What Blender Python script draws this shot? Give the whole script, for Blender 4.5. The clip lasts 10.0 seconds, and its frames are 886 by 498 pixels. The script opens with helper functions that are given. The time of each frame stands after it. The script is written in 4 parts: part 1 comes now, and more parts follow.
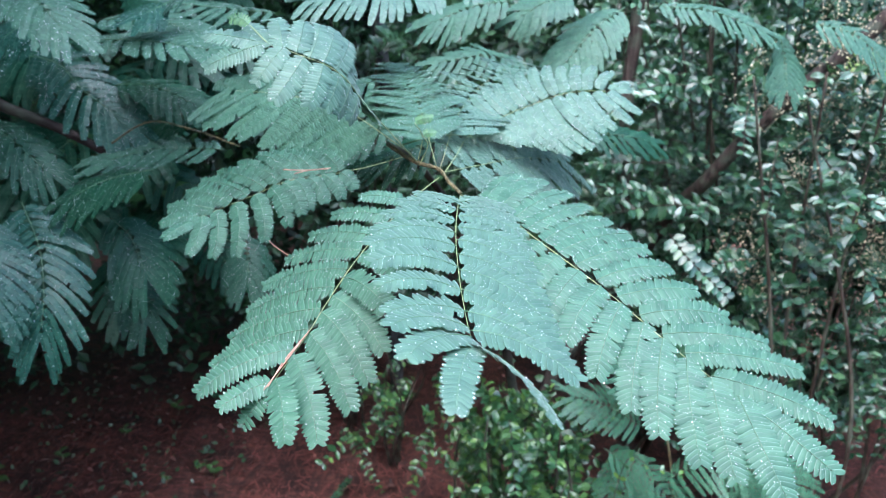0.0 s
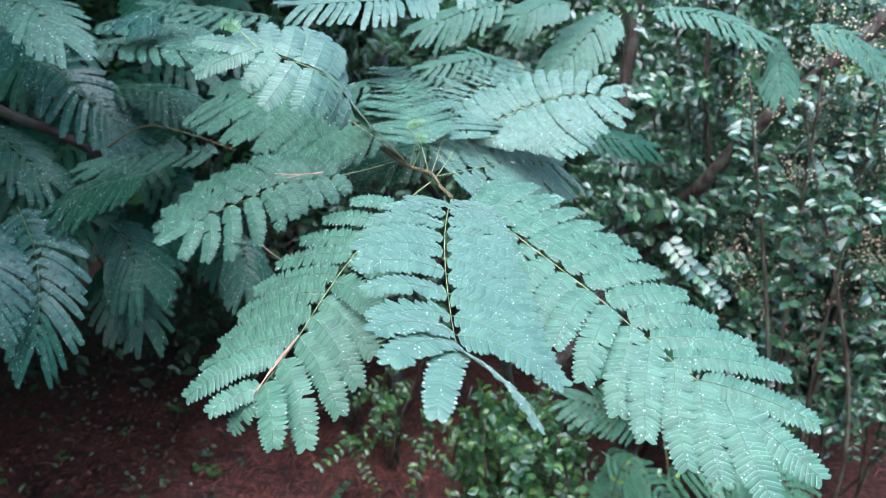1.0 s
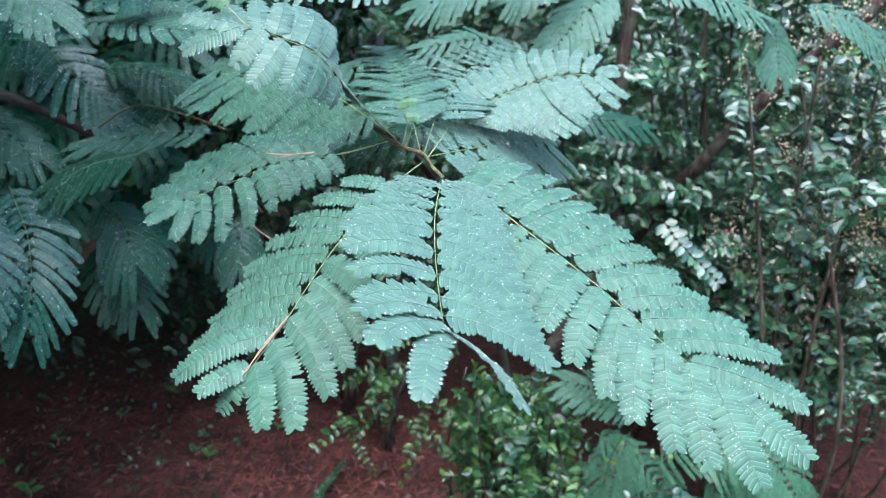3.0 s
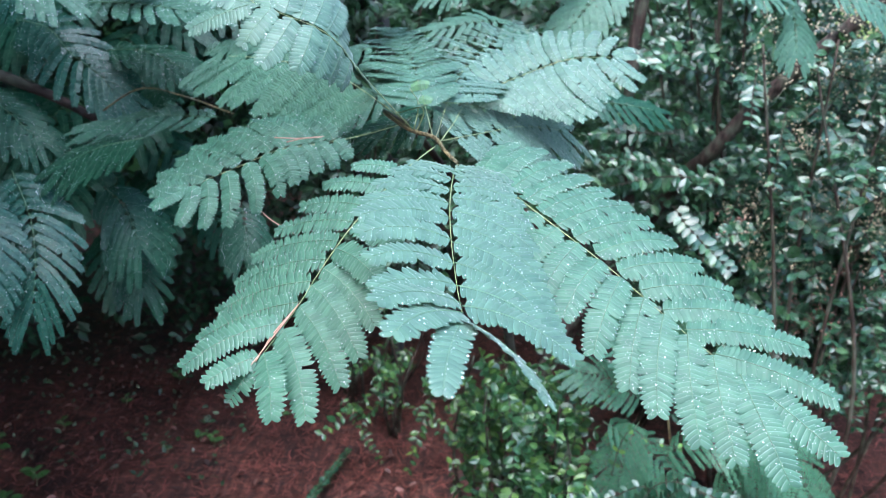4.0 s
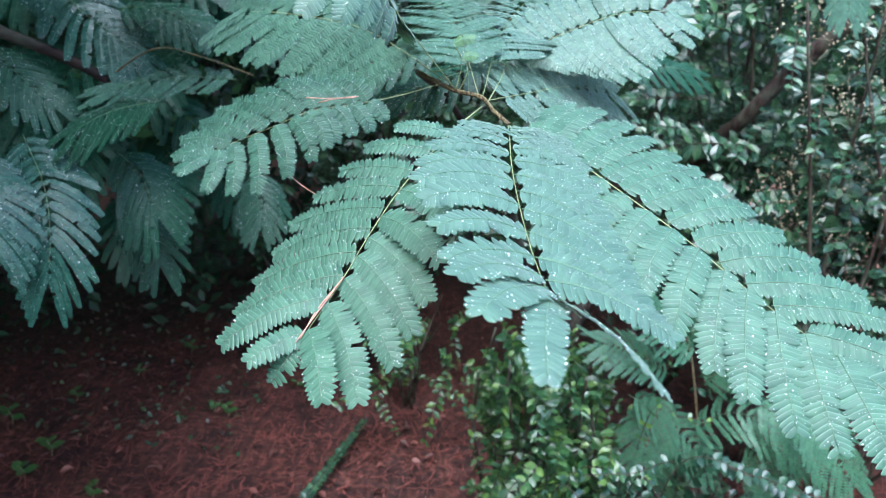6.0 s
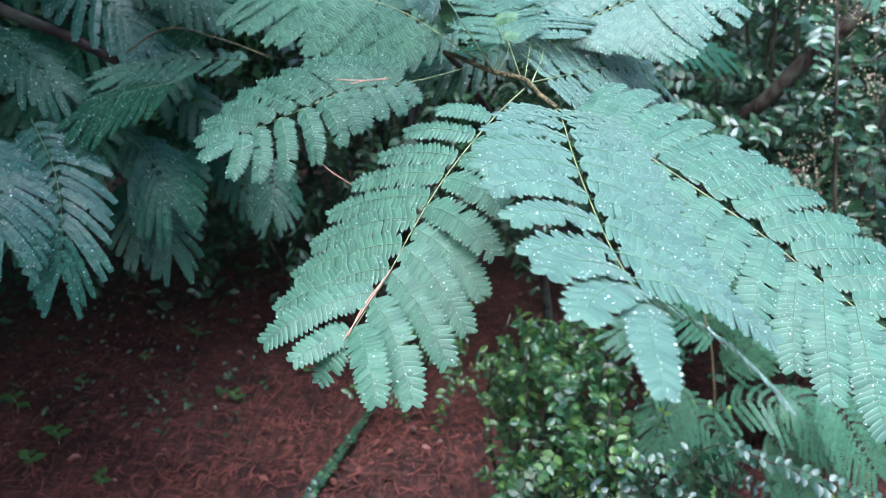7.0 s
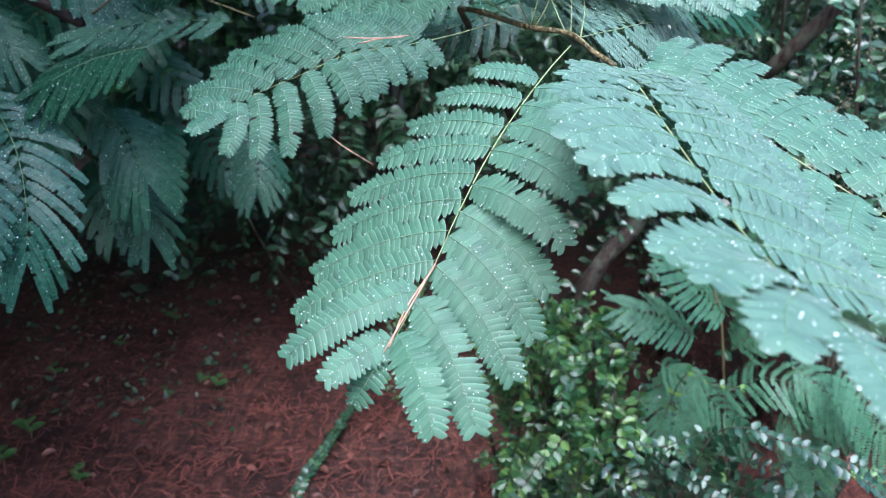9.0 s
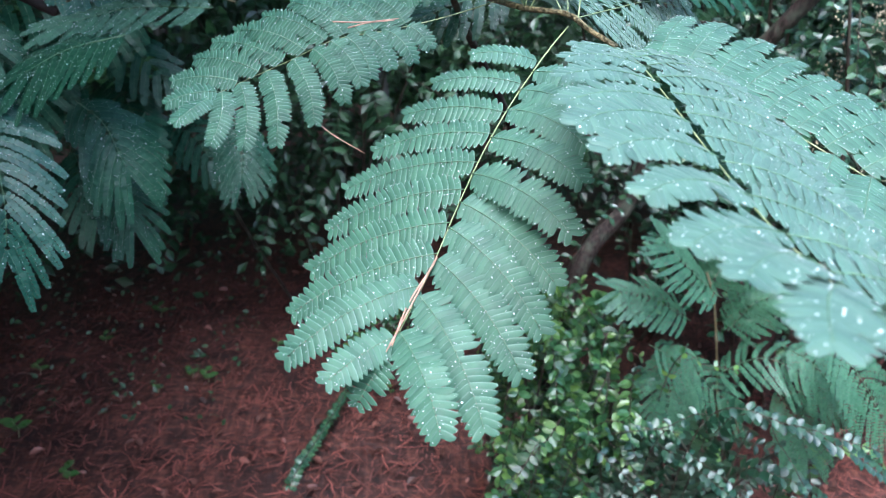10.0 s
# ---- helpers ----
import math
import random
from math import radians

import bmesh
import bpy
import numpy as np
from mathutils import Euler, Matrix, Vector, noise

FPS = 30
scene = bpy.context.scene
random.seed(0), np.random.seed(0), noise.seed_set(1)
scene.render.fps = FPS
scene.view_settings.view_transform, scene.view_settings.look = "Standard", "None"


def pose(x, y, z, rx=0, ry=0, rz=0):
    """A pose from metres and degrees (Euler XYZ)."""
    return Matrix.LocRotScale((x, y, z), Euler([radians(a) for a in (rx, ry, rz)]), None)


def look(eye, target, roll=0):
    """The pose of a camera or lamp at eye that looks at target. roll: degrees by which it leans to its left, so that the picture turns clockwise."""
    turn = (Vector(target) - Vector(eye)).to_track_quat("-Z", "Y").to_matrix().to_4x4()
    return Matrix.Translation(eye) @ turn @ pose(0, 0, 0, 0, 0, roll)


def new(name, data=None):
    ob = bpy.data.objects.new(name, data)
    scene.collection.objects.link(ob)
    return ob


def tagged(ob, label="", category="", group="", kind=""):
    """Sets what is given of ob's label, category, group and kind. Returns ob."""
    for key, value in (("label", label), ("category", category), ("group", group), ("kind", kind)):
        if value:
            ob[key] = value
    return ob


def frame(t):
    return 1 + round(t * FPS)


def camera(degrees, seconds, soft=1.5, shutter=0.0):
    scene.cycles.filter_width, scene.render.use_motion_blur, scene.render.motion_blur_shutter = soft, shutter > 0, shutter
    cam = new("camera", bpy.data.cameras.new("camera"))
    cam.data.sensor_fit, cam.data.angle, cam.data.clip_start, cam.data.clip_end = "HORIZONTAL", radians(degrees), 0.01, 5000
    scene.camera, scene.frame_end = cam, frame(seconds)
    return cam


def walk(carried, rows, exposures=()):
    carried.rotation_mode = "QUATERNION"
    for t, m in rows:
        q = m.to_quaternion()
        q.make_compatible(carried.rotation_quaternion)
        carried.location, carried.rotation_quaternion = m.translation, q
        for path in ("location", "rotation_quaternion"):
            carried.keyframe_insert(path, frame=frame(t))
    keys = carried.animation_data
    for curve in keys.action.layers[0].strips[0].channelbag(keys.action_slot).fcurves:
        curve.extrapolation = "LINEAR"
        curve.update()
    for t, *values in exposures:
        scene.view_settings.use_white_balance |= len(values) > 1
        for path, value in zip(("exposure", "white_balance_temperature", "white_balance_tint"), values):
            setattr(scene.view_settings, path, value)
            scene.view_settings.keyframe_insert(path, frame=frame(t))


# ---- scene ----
cam = camera(64.8, 10.0, soft=1.0)
ROWS = [
    (0.0, 0.0000, 0.0000, 1.6000, 75.00, -0.00, -0.00),
    (0.5, 0.0002, 0.0011, 1.6009, 75.18, 0.01, 0.24),
    (1.0, 0.0133, -0.0014, 1.6026, 75.20, 0.10, 0.09),
    (1.5, 0.0202, -0.0060, 1.6061, 75.07, -0.01, -0.19),
    (2.0, 0.0209, -0.0063, 1.6040, 74.70, 0.00, -0.11),
    (2.5, 0.0219, -0.0054, 1.6028, 74.28, -0.09, -0.11),
    (4.0, 0.0098, 0.0266, 1.5932, 72.64, -0.21, 0.32),
    (4.5, -0.0092, 0.0289, 1.5932, 72.24, -0.38, 0.53),
    (5.0, -0.0219, 0.0451, 1.5877, 71.65, -0.16, 0.58),
    (5.5, -0.0274, 0.0653, 1.5790, 70.91, -0.23, 0.67),
    (7.0, -0.0974, 0.1223, 1.5675, 68.74, -0.18, 0.31),
    (7.5, -0.1201, 0.1460, 1.5636, 68.13, -0.19, -0.21),
    (8.0, -0.1395, 0.1698, 1.5533, 67.75, -0.11, -0.65),
    (8.5, -0.1525, 0.2011, 1.5458, 67.29, -0.33, -1.39),
    (9.0, -0.1613, 0.2338, 1.5378, 66.50, -0.15, -2.04),
    (9.5, -0.1664, 0.2533, 1.5331, 65.83, 0.20, -2.76),
    (10.0, -0.1719, 0.2571, 1.5345, 65.25, 0.54, -3.60),
]
EXPOSURE = ((0.0, 2.42, 5550, 11), (10.0, 2.42, 5550, 11))
walk(cam, [(t, pose(x, y, z, rx, ry, rz)) for t, x, y, z, rx, ry, rz in ROWS], EXPOSURE)
cam.data.dof.use_dof = True
cam.data.dof.focus_distance = 0.66
cam.data.dof.aperture_fstop = 8.5


# ---- world and light ----
world = bpy.data.worlds.new("overcast_sky")
scene.world = world
world.use_nodes = True
wn, wl = world.node_tree.nodes, world.node_tree.links
sky = wn.new("ShaderNodeTexSky")
sky.sky_type = "NISHITA"
sky.sun_disc = False
sky.sun_elevation = radians(50)
sky.sun_rotation = radians(200)
sky.air_density, sky.dust_density, sky.ozone_density = 1.0, 3.0, 1.0
wl.new(sky.outputs["Color"], wn["Background"].inputs["Color"])
wn["Background"].inputs["Strength"].default_value = 0.15

sun_data = bpy.data.lights.new("sun", "SUN")
sun_data.energy, sun_data.angle, sun_data.color = 1.2, radians(40), (1.0, 0.98, 0.95)
sun = new("sun", sun_data)
sun.matrix_world = look((0.6, 0.2, 5.0), (0, 1.0, 1.2))


# ---- materials ----
def material(name):
    m = bpy.data.materials.new(name)
    m.use_nodes = True
    n, l = m.node_tree.nodes, m.node_tree.links
    return m, n, l, n["Principled BSDF"]


def ramp(n, l, source, stops):
    r = n.new("ShaderNodeValToRGB")
    e = r.color_ramp.elements
    while len(e) < len(stops):
        e.new(0.5)
    for k, (at, c) in enumerate(stops):
        e[k].position, e[k].color = at, (*c, 1)
    l.new(source, r.inputs["Fac"])
    return r.outputs["Color"]


def mix_colour(n, l, fac, a, b, blend="MIX"):
    m = n.new("ShaderNodeMix")
    m.data_type, m.blend_type = "RGBA", blend
    for socket, value in ((m.inputs[0], fac), (m.inputs[6], a), (m.inputs[7], b)):
        if isinstance(value, (int, float)):
            socket.default_value = value
        elif isinstance(value, tuple):
            socket.default_value = (*value, 1)
        else:
            l.new(value, socket)
    return m.outputs[2]


def noise_tex(n, l, scale, detail=3.0, stretch=None):
    co = n.new("ShaderNodeTexCoord").outputs["Object"]
    if stretch:
        mp = n.new("ShaderNodeMapping")
        mp.inputs["Scale"].default_value = stretch
        l.new(co, mp.inputs["Vector"])
        co = mp.outputs["Vector"]
    t = n.new("ShaderNodeTexNoise")
    t.inputs["Scale"].default_value, t.inputs["Detail"].default_value = scale, detail
    l.new(co, t.inputs["Vector"])
    return t.outputs["Fac"]


def bump(n, l, bsdf, height, strength, distance):
    b = n.new("ShaderNodeBump")
    b.inputs["Strength"].default_value, b.inputs["Distance"].default_value = strength, distance
    l.new(height, b.inputs["Height"])
    l.new(b.outputs["Normal"], bsdf.inputs["Normal"])


def leaf_material(name, dark, mid, light, rough, translucent, patch=60.0, coat=0.0, gloss=0.6, sheen=0.0):
    """Foliage: a tint for each leaflet, patches over the blade, gloss of a wet cuticle, and light through the blade."""
    m, n, l, p = material(name)
    geo = n.new("ShaderNodeNewGeometry")
    tint = ramp(n, l, geo.outputs["Random Per Island"], ((0.0, dark), (0.5, mid), (1.0, light)))
    patches = noise_tex(n, l, patch, 4.0)
    shade = ramp(n, l, patches, ((0.3, (0.78, 0.8, 0.82)), (0.7, (1.12, 1.1, 1.05))))
    c = mix_colour(n, l, 1.0, tint, shade, "MULTIPLY")
    l.new(c, p.inputs["Base Color"])
    rg = ramp(n, l, noise_tex(n, l, patch * 2.5, 2.0), ((0.3, (rough * 0.75,) * 3), (0.7, (rough * 1.25,) * 3)))
    l.new(rg, p.inputs["Roughness"])
    p.inputs["Specular IOR Level"].default_value = gloss
    p.inputs["Sheen Weight"].default_value = sheen
    p.inputs["Sheen Roughness"].default_value = 0.5
    p.inputs["Sheen Tint"].default_value = (0.88, 0.96, 1.0, 1)
    p.inputs["Coat Weight"].default_value = coat
    p.inputs["Coat Roughness"].default_value = 0.22
    bump(n, l, p, noise_tex(n, l, patch * 8, 2.0), 0.25, 0.0006)
    tr = n.new("ShaderNodeBsdfTranslucent")
    glow = mix_colour(n, l, 1.0, c, (1.25, 1.5, 0.7), "MULTIPLY")
    l.new(glow, tr.inputs["Color"])
    mx = n.new("ShaderNodeMixShader")
    mx.inputs[0].default_value = translucent
    l.new(p.outputs[0], mx.inputs[1])
    l.new(tr.outputs[0], mx.inputs[2])
    l.new(mx.outputs[0], n["Material Output"].inputs["Surface"])
    return m


def bark_material(name, dark, light, scale, stretch):
    m, n, l, p = material(name)
    grain = noise_tex(n, l, scale, 6.0, stretch)
    blot = noise_tex(n, l, scale * 0.18, 3.0)
    c = ramp(n, l, grain, ((0.32, dark), (0.68, light)))
    c = mix_colour(n, l, ramp(n, l, blot, ((0.45, (0, 0, 0)), (0.7, (0.6, 0.6, 0.6)))), c, (0.10, 0.12, 0.085))
    l.new(c, p.inputs["Base Color"])
    p.inputs["Roughness"].default_value = 0.75
    p.inputs["Specular IOR Level"].default_value = 0.25
    bump(n, l, p, grain, 1.0, 0.008)
    return m


def plain_material(name, colour, rough, vary=0.25, scale=200.0):
    m, n, l, p = material(name)
    lo = tuple(c * (1 - vary) for c in colour)
    hi = tuple(min(1, c * (1 + vary)) for c in colour)
    geo = n.new("ShaderNodeNewGeometry")
    c = ramp(n, l, geo.outputs["Random Per Island"], ((0.0, lo), (1.0, hi)))
    d = ramp(n, l, noise_tex(n, l, scale), ((0.3, (0.8, 0.8, 0.8)), (0.7, (1.15, 1.15, 1.15))))
    l.new(mix_colour(n, l, 1.0, c, d, "MULTIPLY"), p.inputs["Base Color"])
    p.inputs["Roughness"].default_value = rough
    return m


MIMOSA = leaf_material("mimosa_leaf", (0.046, 0.109, 0.076), (0.057, 0.127, 0.089), (0.074, 0.151, 0.108), 0.48, 0.20, gloss=0.42, sheen=0.24)
# greener copy of mimosa_leaf: less of the pale sky sheen is put into it
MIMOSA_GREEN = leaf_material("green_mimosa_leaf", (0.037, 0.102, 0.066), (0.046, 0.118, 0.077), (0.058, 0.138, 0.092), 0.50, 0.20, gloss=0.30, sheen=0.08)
# for one leaf in part shade: the dimming is put into the base colour
MIMOSA_HALF_SHADED = leaf_material("half_shaded_mimosa_leaf", (0.022, 0.076, 0.049), (0.028, 0.088, 0.057), (0.036, 0.104, 0.068), 0.50, 0.20, gloss=0.26)
# shaded copy of mimosa_leaf: canopy shade is darkened into its base colour
MIMOSA_SHADED = leaf_material("shaded_mimosa_leaf", (0.009, 0.051, 0.028), (0.013, 0.062, 0.035), (0.019, 0.075, 0.042), 0.42, 0.16, gloss=0.26)
# shaded copy again, with bluish sky sheen tinted into the base colour
MIMOSA_SHADED_BLUE = leaf_material("shaded_blue_mimosa_leaf", (0.013, 0.055, 0.040), (0.017, 0.067, 0.050), (0.024, 0.083, 0.062), 0.32, 0.12, gloss=0.26)
MIMOSA_BUD = leaf_material("young_bright_leaf", (0.06, 0.15, 0.07), (0.08, 0.18, 0.08), (0.10, 0.21, 0.09), 0.5, 0.25, gloss=0.4)
MIMOSA_YOUNG = leaf_material("mimosa_leaf_young", (0.04, 0.120, 0.070), (0.05, 0.137, 0.080), (0.062, 0.158, 0.092), 0.48, 0.25, gloss=0.4)
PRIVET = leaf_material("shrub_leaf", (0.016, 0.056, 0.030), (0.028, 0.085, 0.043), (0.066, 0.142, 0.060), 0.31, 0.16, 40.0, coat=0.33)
# PRIVET darkened: the dimness of the low shoots is put into their colour
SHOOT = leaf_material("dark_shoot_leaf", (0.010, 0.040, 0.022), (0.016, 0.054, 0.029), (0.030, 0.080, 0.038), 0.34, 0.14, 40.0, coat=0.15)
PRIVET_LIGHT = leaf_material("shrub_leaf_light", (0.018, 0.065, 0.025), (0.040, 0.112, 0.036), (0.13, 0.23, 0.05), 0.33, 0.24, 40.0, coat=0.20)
WOODS = leaf_material("woods_leaf", (0.015, 0.045, 0.02), (0.025, 0.07, 0.03), (0.04, 0.10, 0.04), 0.4, 0.15, 20.0)
RACHIS = plain_material("green_rachis", (0.20, 0.25, 0.11), 0.45)
RACHIS_DARK = plain_material("midrib", (0.085, 0.17, 0.09), 0.5)
TWIG = bark_material("green_brown_twig", (0.055, 0.042, 0.02), (0.19, 0.155, 0.075), 160.0, (1, 1, 1))
BARK = bark_material("brown_bark", (0.008, 0.006, 0.005), (0.068, 0.047, 0.039), 150.0, (1, 1, 0.07))
BARK_GREY = bark_material("grey_bark", (0.02, 0.02, 0.022), (0.085, 0.085, 0.09), 30.0, (1, 1, 0.15))
BARK_WET = bark_material("wet_dark_bark", (0.006, 0.004, 0.004), (0.028, 0.018, 0.015), 45.0, (0.3, 1, 1))
SHRUB_STEM = bark_material("shrub_stem", (0.012, 0.009, 0.006), (0.050, 0.035, 0.025), 80.0, (1, 1, 0.3))
NEEDLE = plain_material("pine_needle", (0.125, 0.039, 0.030), 0.5, 0.85)
NEEDLE_FRESH = plain_material("red_pine_needle", (0.40, 0.22, 0.155), 0.4, 0.2)
DEAD_LEAF = plain_material("dead_leaf", (0.105, 0.040, 0.029), 0.55, 0.7, 60.0)
MARGIN = plain_material("pale_leaf_margin", (0.078, 0.162, 0.113), 0.45)
TAN = plain_material("pale_gap_speck", (0.38, 0.33, 0.21), 0.7, 0.25)
RED_BROWN = plain_material("red_brown_speck", (0.20, 0.11, 0.085), 0.7, 0.3)
BERRY = plain_material("green_berry", (0.22, 0.33, 0.09), 0.4, 0.25)


def water_material():
    m, n, l, p = material("whitened_water_drop")
    # near-white base: the drops' sky glints are put into their colour
    p.inputs["Base Color"].default_value = (0.88, 0.92, 0.92, 1)
    p.inputs["Roughness"].default_value = 0.06
    p.inputs["Transmission Weight"].default_value = 0.15
    p.inputs["IOR"].default_value = 1.33
    return m


WATER = water_material()


def litter_material():
    m, n, l, p = material("pine_straw")
    a = noise_tex(n, l, 55.0, 6.0, (1, 0.25, 1))
    b = noise_tex(n, l, 60.0, 6.0, (0.25, 1, 1))
    both = n.new("ShaderNodeMath")
    both.operation = "MULTIPLY"
    l.new(a, both.inputs[0])
    l.new(b, both.inputs[1])
    c = ramp(n, l, both.outputs[0], ((0.14, (0.016, 0.007, 0.006)), (0.27, (0.058, 0.020, 0.015)), (0.42, (0.155, 0.058, 0.038))))
    big = ramp(n, l, noise_tex(n, l, 4.5, 5.0), ((0.36, (0.45, 0.42, 0.42)), (0.66, (1.35, 1.28, 1.25))))
    l.new(mix_colour(n, l, 1.0, c, big, "MULTIPLY"), p.inputs["Base Color"])
    p.inputs["Roughness"].default_value = 0.6
    bump(n, l, p, both.outputs[0], 1.0, 0.01)
    return m


LITTER = litter_material()


# ---- building helpers ----
rng = np.random.default_rng(7)


def unit(v):
    v = np.asarray(v, float)
    return v / max(1e-9, np.linalg.norm(v))


def spline(points, count):
    """A smooth curve through the points, evenly spaced."""
    p = np.asarray(points, float)
    p = np.vstack((2 * p[0] - p[1], p, 2 * p[-1] - p[-2]))
    out = []
    for i in range(1, len(p) - 2):
        t = np.linspace(0, 1, 24, endpoint=False)[:, None]
        a, b, c, d = p[i - 1], p[i], p[i + 1], p[i + 2]
        out.append(0.5 * (2 * b + (c - a) * t + (2 * a - 5 * b + 4 * c - d) * t ** 2 + (3 * b - a - 3 * c + d) * t ** 3))
    out = np.vstack((*out, p[-2][None]))
    s = np.r_[0, np.cumsum(np.linalg.norm(np.diff(out, axis=0), axis=1))]
    want = np.linspace(0, s[-1], count)
    return np.stack([np.interp(want, s, out[:, k]) for k in range(3)], 1)


class Build:
    """Collects vertices and faces of one mesh."""

    def __init__(self):
        self.v, self.f, self.m, self.n = [], [], [], 0

    def add(self, verts, faces, slot=0):
        verts = np.asarray(verts, float).reshape(-1, 3)
        self.v.append(verts)
        self.f.extend([tuple(i + self.n for i in f) for f in faces])
        self.m.extend([slot] * len(faces))
        self.n += len(verts)

    def many(self, verts, faces, slots=None):
        """verts: copies x corners x 3, faces and material slots of one copy."""
        verts = np.asarray(verts, float)
        k, c = verts.shape[:2]
        self.v.append(verts.reshape(-1, 3))
        for i in range(k):
            o = self.n + i * c
            self.f.extend([tuple(j + o for j in f) for f in faces])
        self.m.extend((list(slots) if slots else [0] * len(faces)) * k)
        self.n += k * c

    def tube(self, points, r0, r1, sides=6, slot=0, rough=0.0):
        p = np.asarray(points, float)
        t = np.gradient(p, axis=0)
        ref = np.array((0.31, 0.17, 0.93)) if abs(unit(p[-1] - p[0])[2]) < 0.9 else np.array((0.9, 0.3, 0.1))
        rings = []
        for i in range(len(p)):
            d = unit(t[i])
            a = unit(np.cross(d, ref))
            b = np.cross(d, a)
            r = r0 + (r1 - r0) * i / (len(p) - 1)
            ang = np.linspace(0, 2 * np.pi, sides, endpoint=False)
            if i == 0:
                ridge = rng.uniform(-1, 1, sides)
            ridge = ridge + 0.35 * rng.uniform(-1, 1, sides) - 0.1 * ridge
            rr = r * (1 + rough * np.clip(ridge, -1.3, 1.3)) if rough else np.full(sides, r)
            rings.append(p[i] + (np.cos(ang) * rr)[:, None] * a + (np.sin(ang) * rr)[:, None] * b)
        faces = []
        for i in range(len(p) - 1):
            for k in range(sides):
                faces.append((i * sides + k, i * sides + (k + 1) % sides, (i + 1) * sides + (k + 1) % sides, (i + 1) * sides + k))
        faces.append(tuple(range(sides))[::-1])
        faces.append(tuple((len(p) - 1) * sides + k for k in range(sides)))
        self.add(np.vstack(rings), faces, slot)

    def mesh(self, name, materials, smooth=True):
        me = bpy.data.meshes.new(name)
        me.from_pydata(np.vstack(self.v).tolist(), [], self.f)
        for m in materials:
            me.materials.append(m)
        if len(materials) > 1:
            me.polygons.foreach_set("material_index", self.m)
        if smooth:
            me.polygons.foreach_set("use_smooth", [True] * len(me.polygons))
        return me


def part(name, build, materials, parent, label="", kind="", smooth=True):
    ob = new(name, build.mesh(name, materials if isinstance(materials, (list, tuple)) else [materials], smooth))
    ob.parent = parent
    return tagged(ob, label, kind=kind)


def thing(name, at, label, category, group="", kind=""):
    ob = new(name)
    ob.location = at
    ob.empty_display_size = 0.05
    return tagged(ob, label, category, group, kind)


def under(parent, build):
    """Mesh coordinates are in the world: shift them to the thing's base."""
    o = np.array(parent.location)
    q = parent.parent
    while q:
        o = o + np.array(q.location)
        q = q.parent
    build.v = [v - o for v in build.v]
    return build


LEAFLET = np.array([(x, w, z) for x, top, low, dip in ((-0.03, 0.42, -0.20, 0.2), (0.13, 0.50, -0.45, 0.4), (0.50, 0.54, -0.49, 0.5), (0.82, 0.50, -0.40, 0.55), (1.02, 0.34, 0.12, 0.7))
                    for w, z in ((top, dip), (top - 0.09 * (top - low), 0.7 * dip), (0.5 * (top + low), 0.0 if x < 0.9 else 0.4), (low, dip))])
LEAFLET_FACES = tuple((4 * i + j, 4 * i + j + 1, 4 * i + j + 5, 4 * i + j + 4) for i in range(4) for j in (0, 1, 2))
LEAFLET_SLOTS = (2, 0, 0) * 4      # a pale margin along the upper edge
LEAFLET_FAR = np.array(((-0.03, 0, 0), (0.04, 0.5, 0.3), (0.84, 0.47, 0.3), (1.0, 0.08, 0.0), (0.86, -0.40, 0.4), (0.04, -0.45, 0.4)))
LEAFLET_FAR_FACES = ((0, 1, 2, 3), (0, 3, 4, 5))
DOME = []
for ring, (rr, zz) in enumerate(((1.0, 0.0), (0.75, 0.62))):
    for k in range(6):
        DOME.append((rr * math.cos(k * math.pi / 3), rr * math.sin(k * math.pi / 3), zz))
DOME = np.array(DOME + [(0, 0, 0.95)])
DOME_FACES = [(k, (k + 1) % 6, 6 + (k + 1) % 6, 6 + k) for k in range(6)] + [(6 + k, 6 + (k + 1) % 6, 12) for k in range(6)]


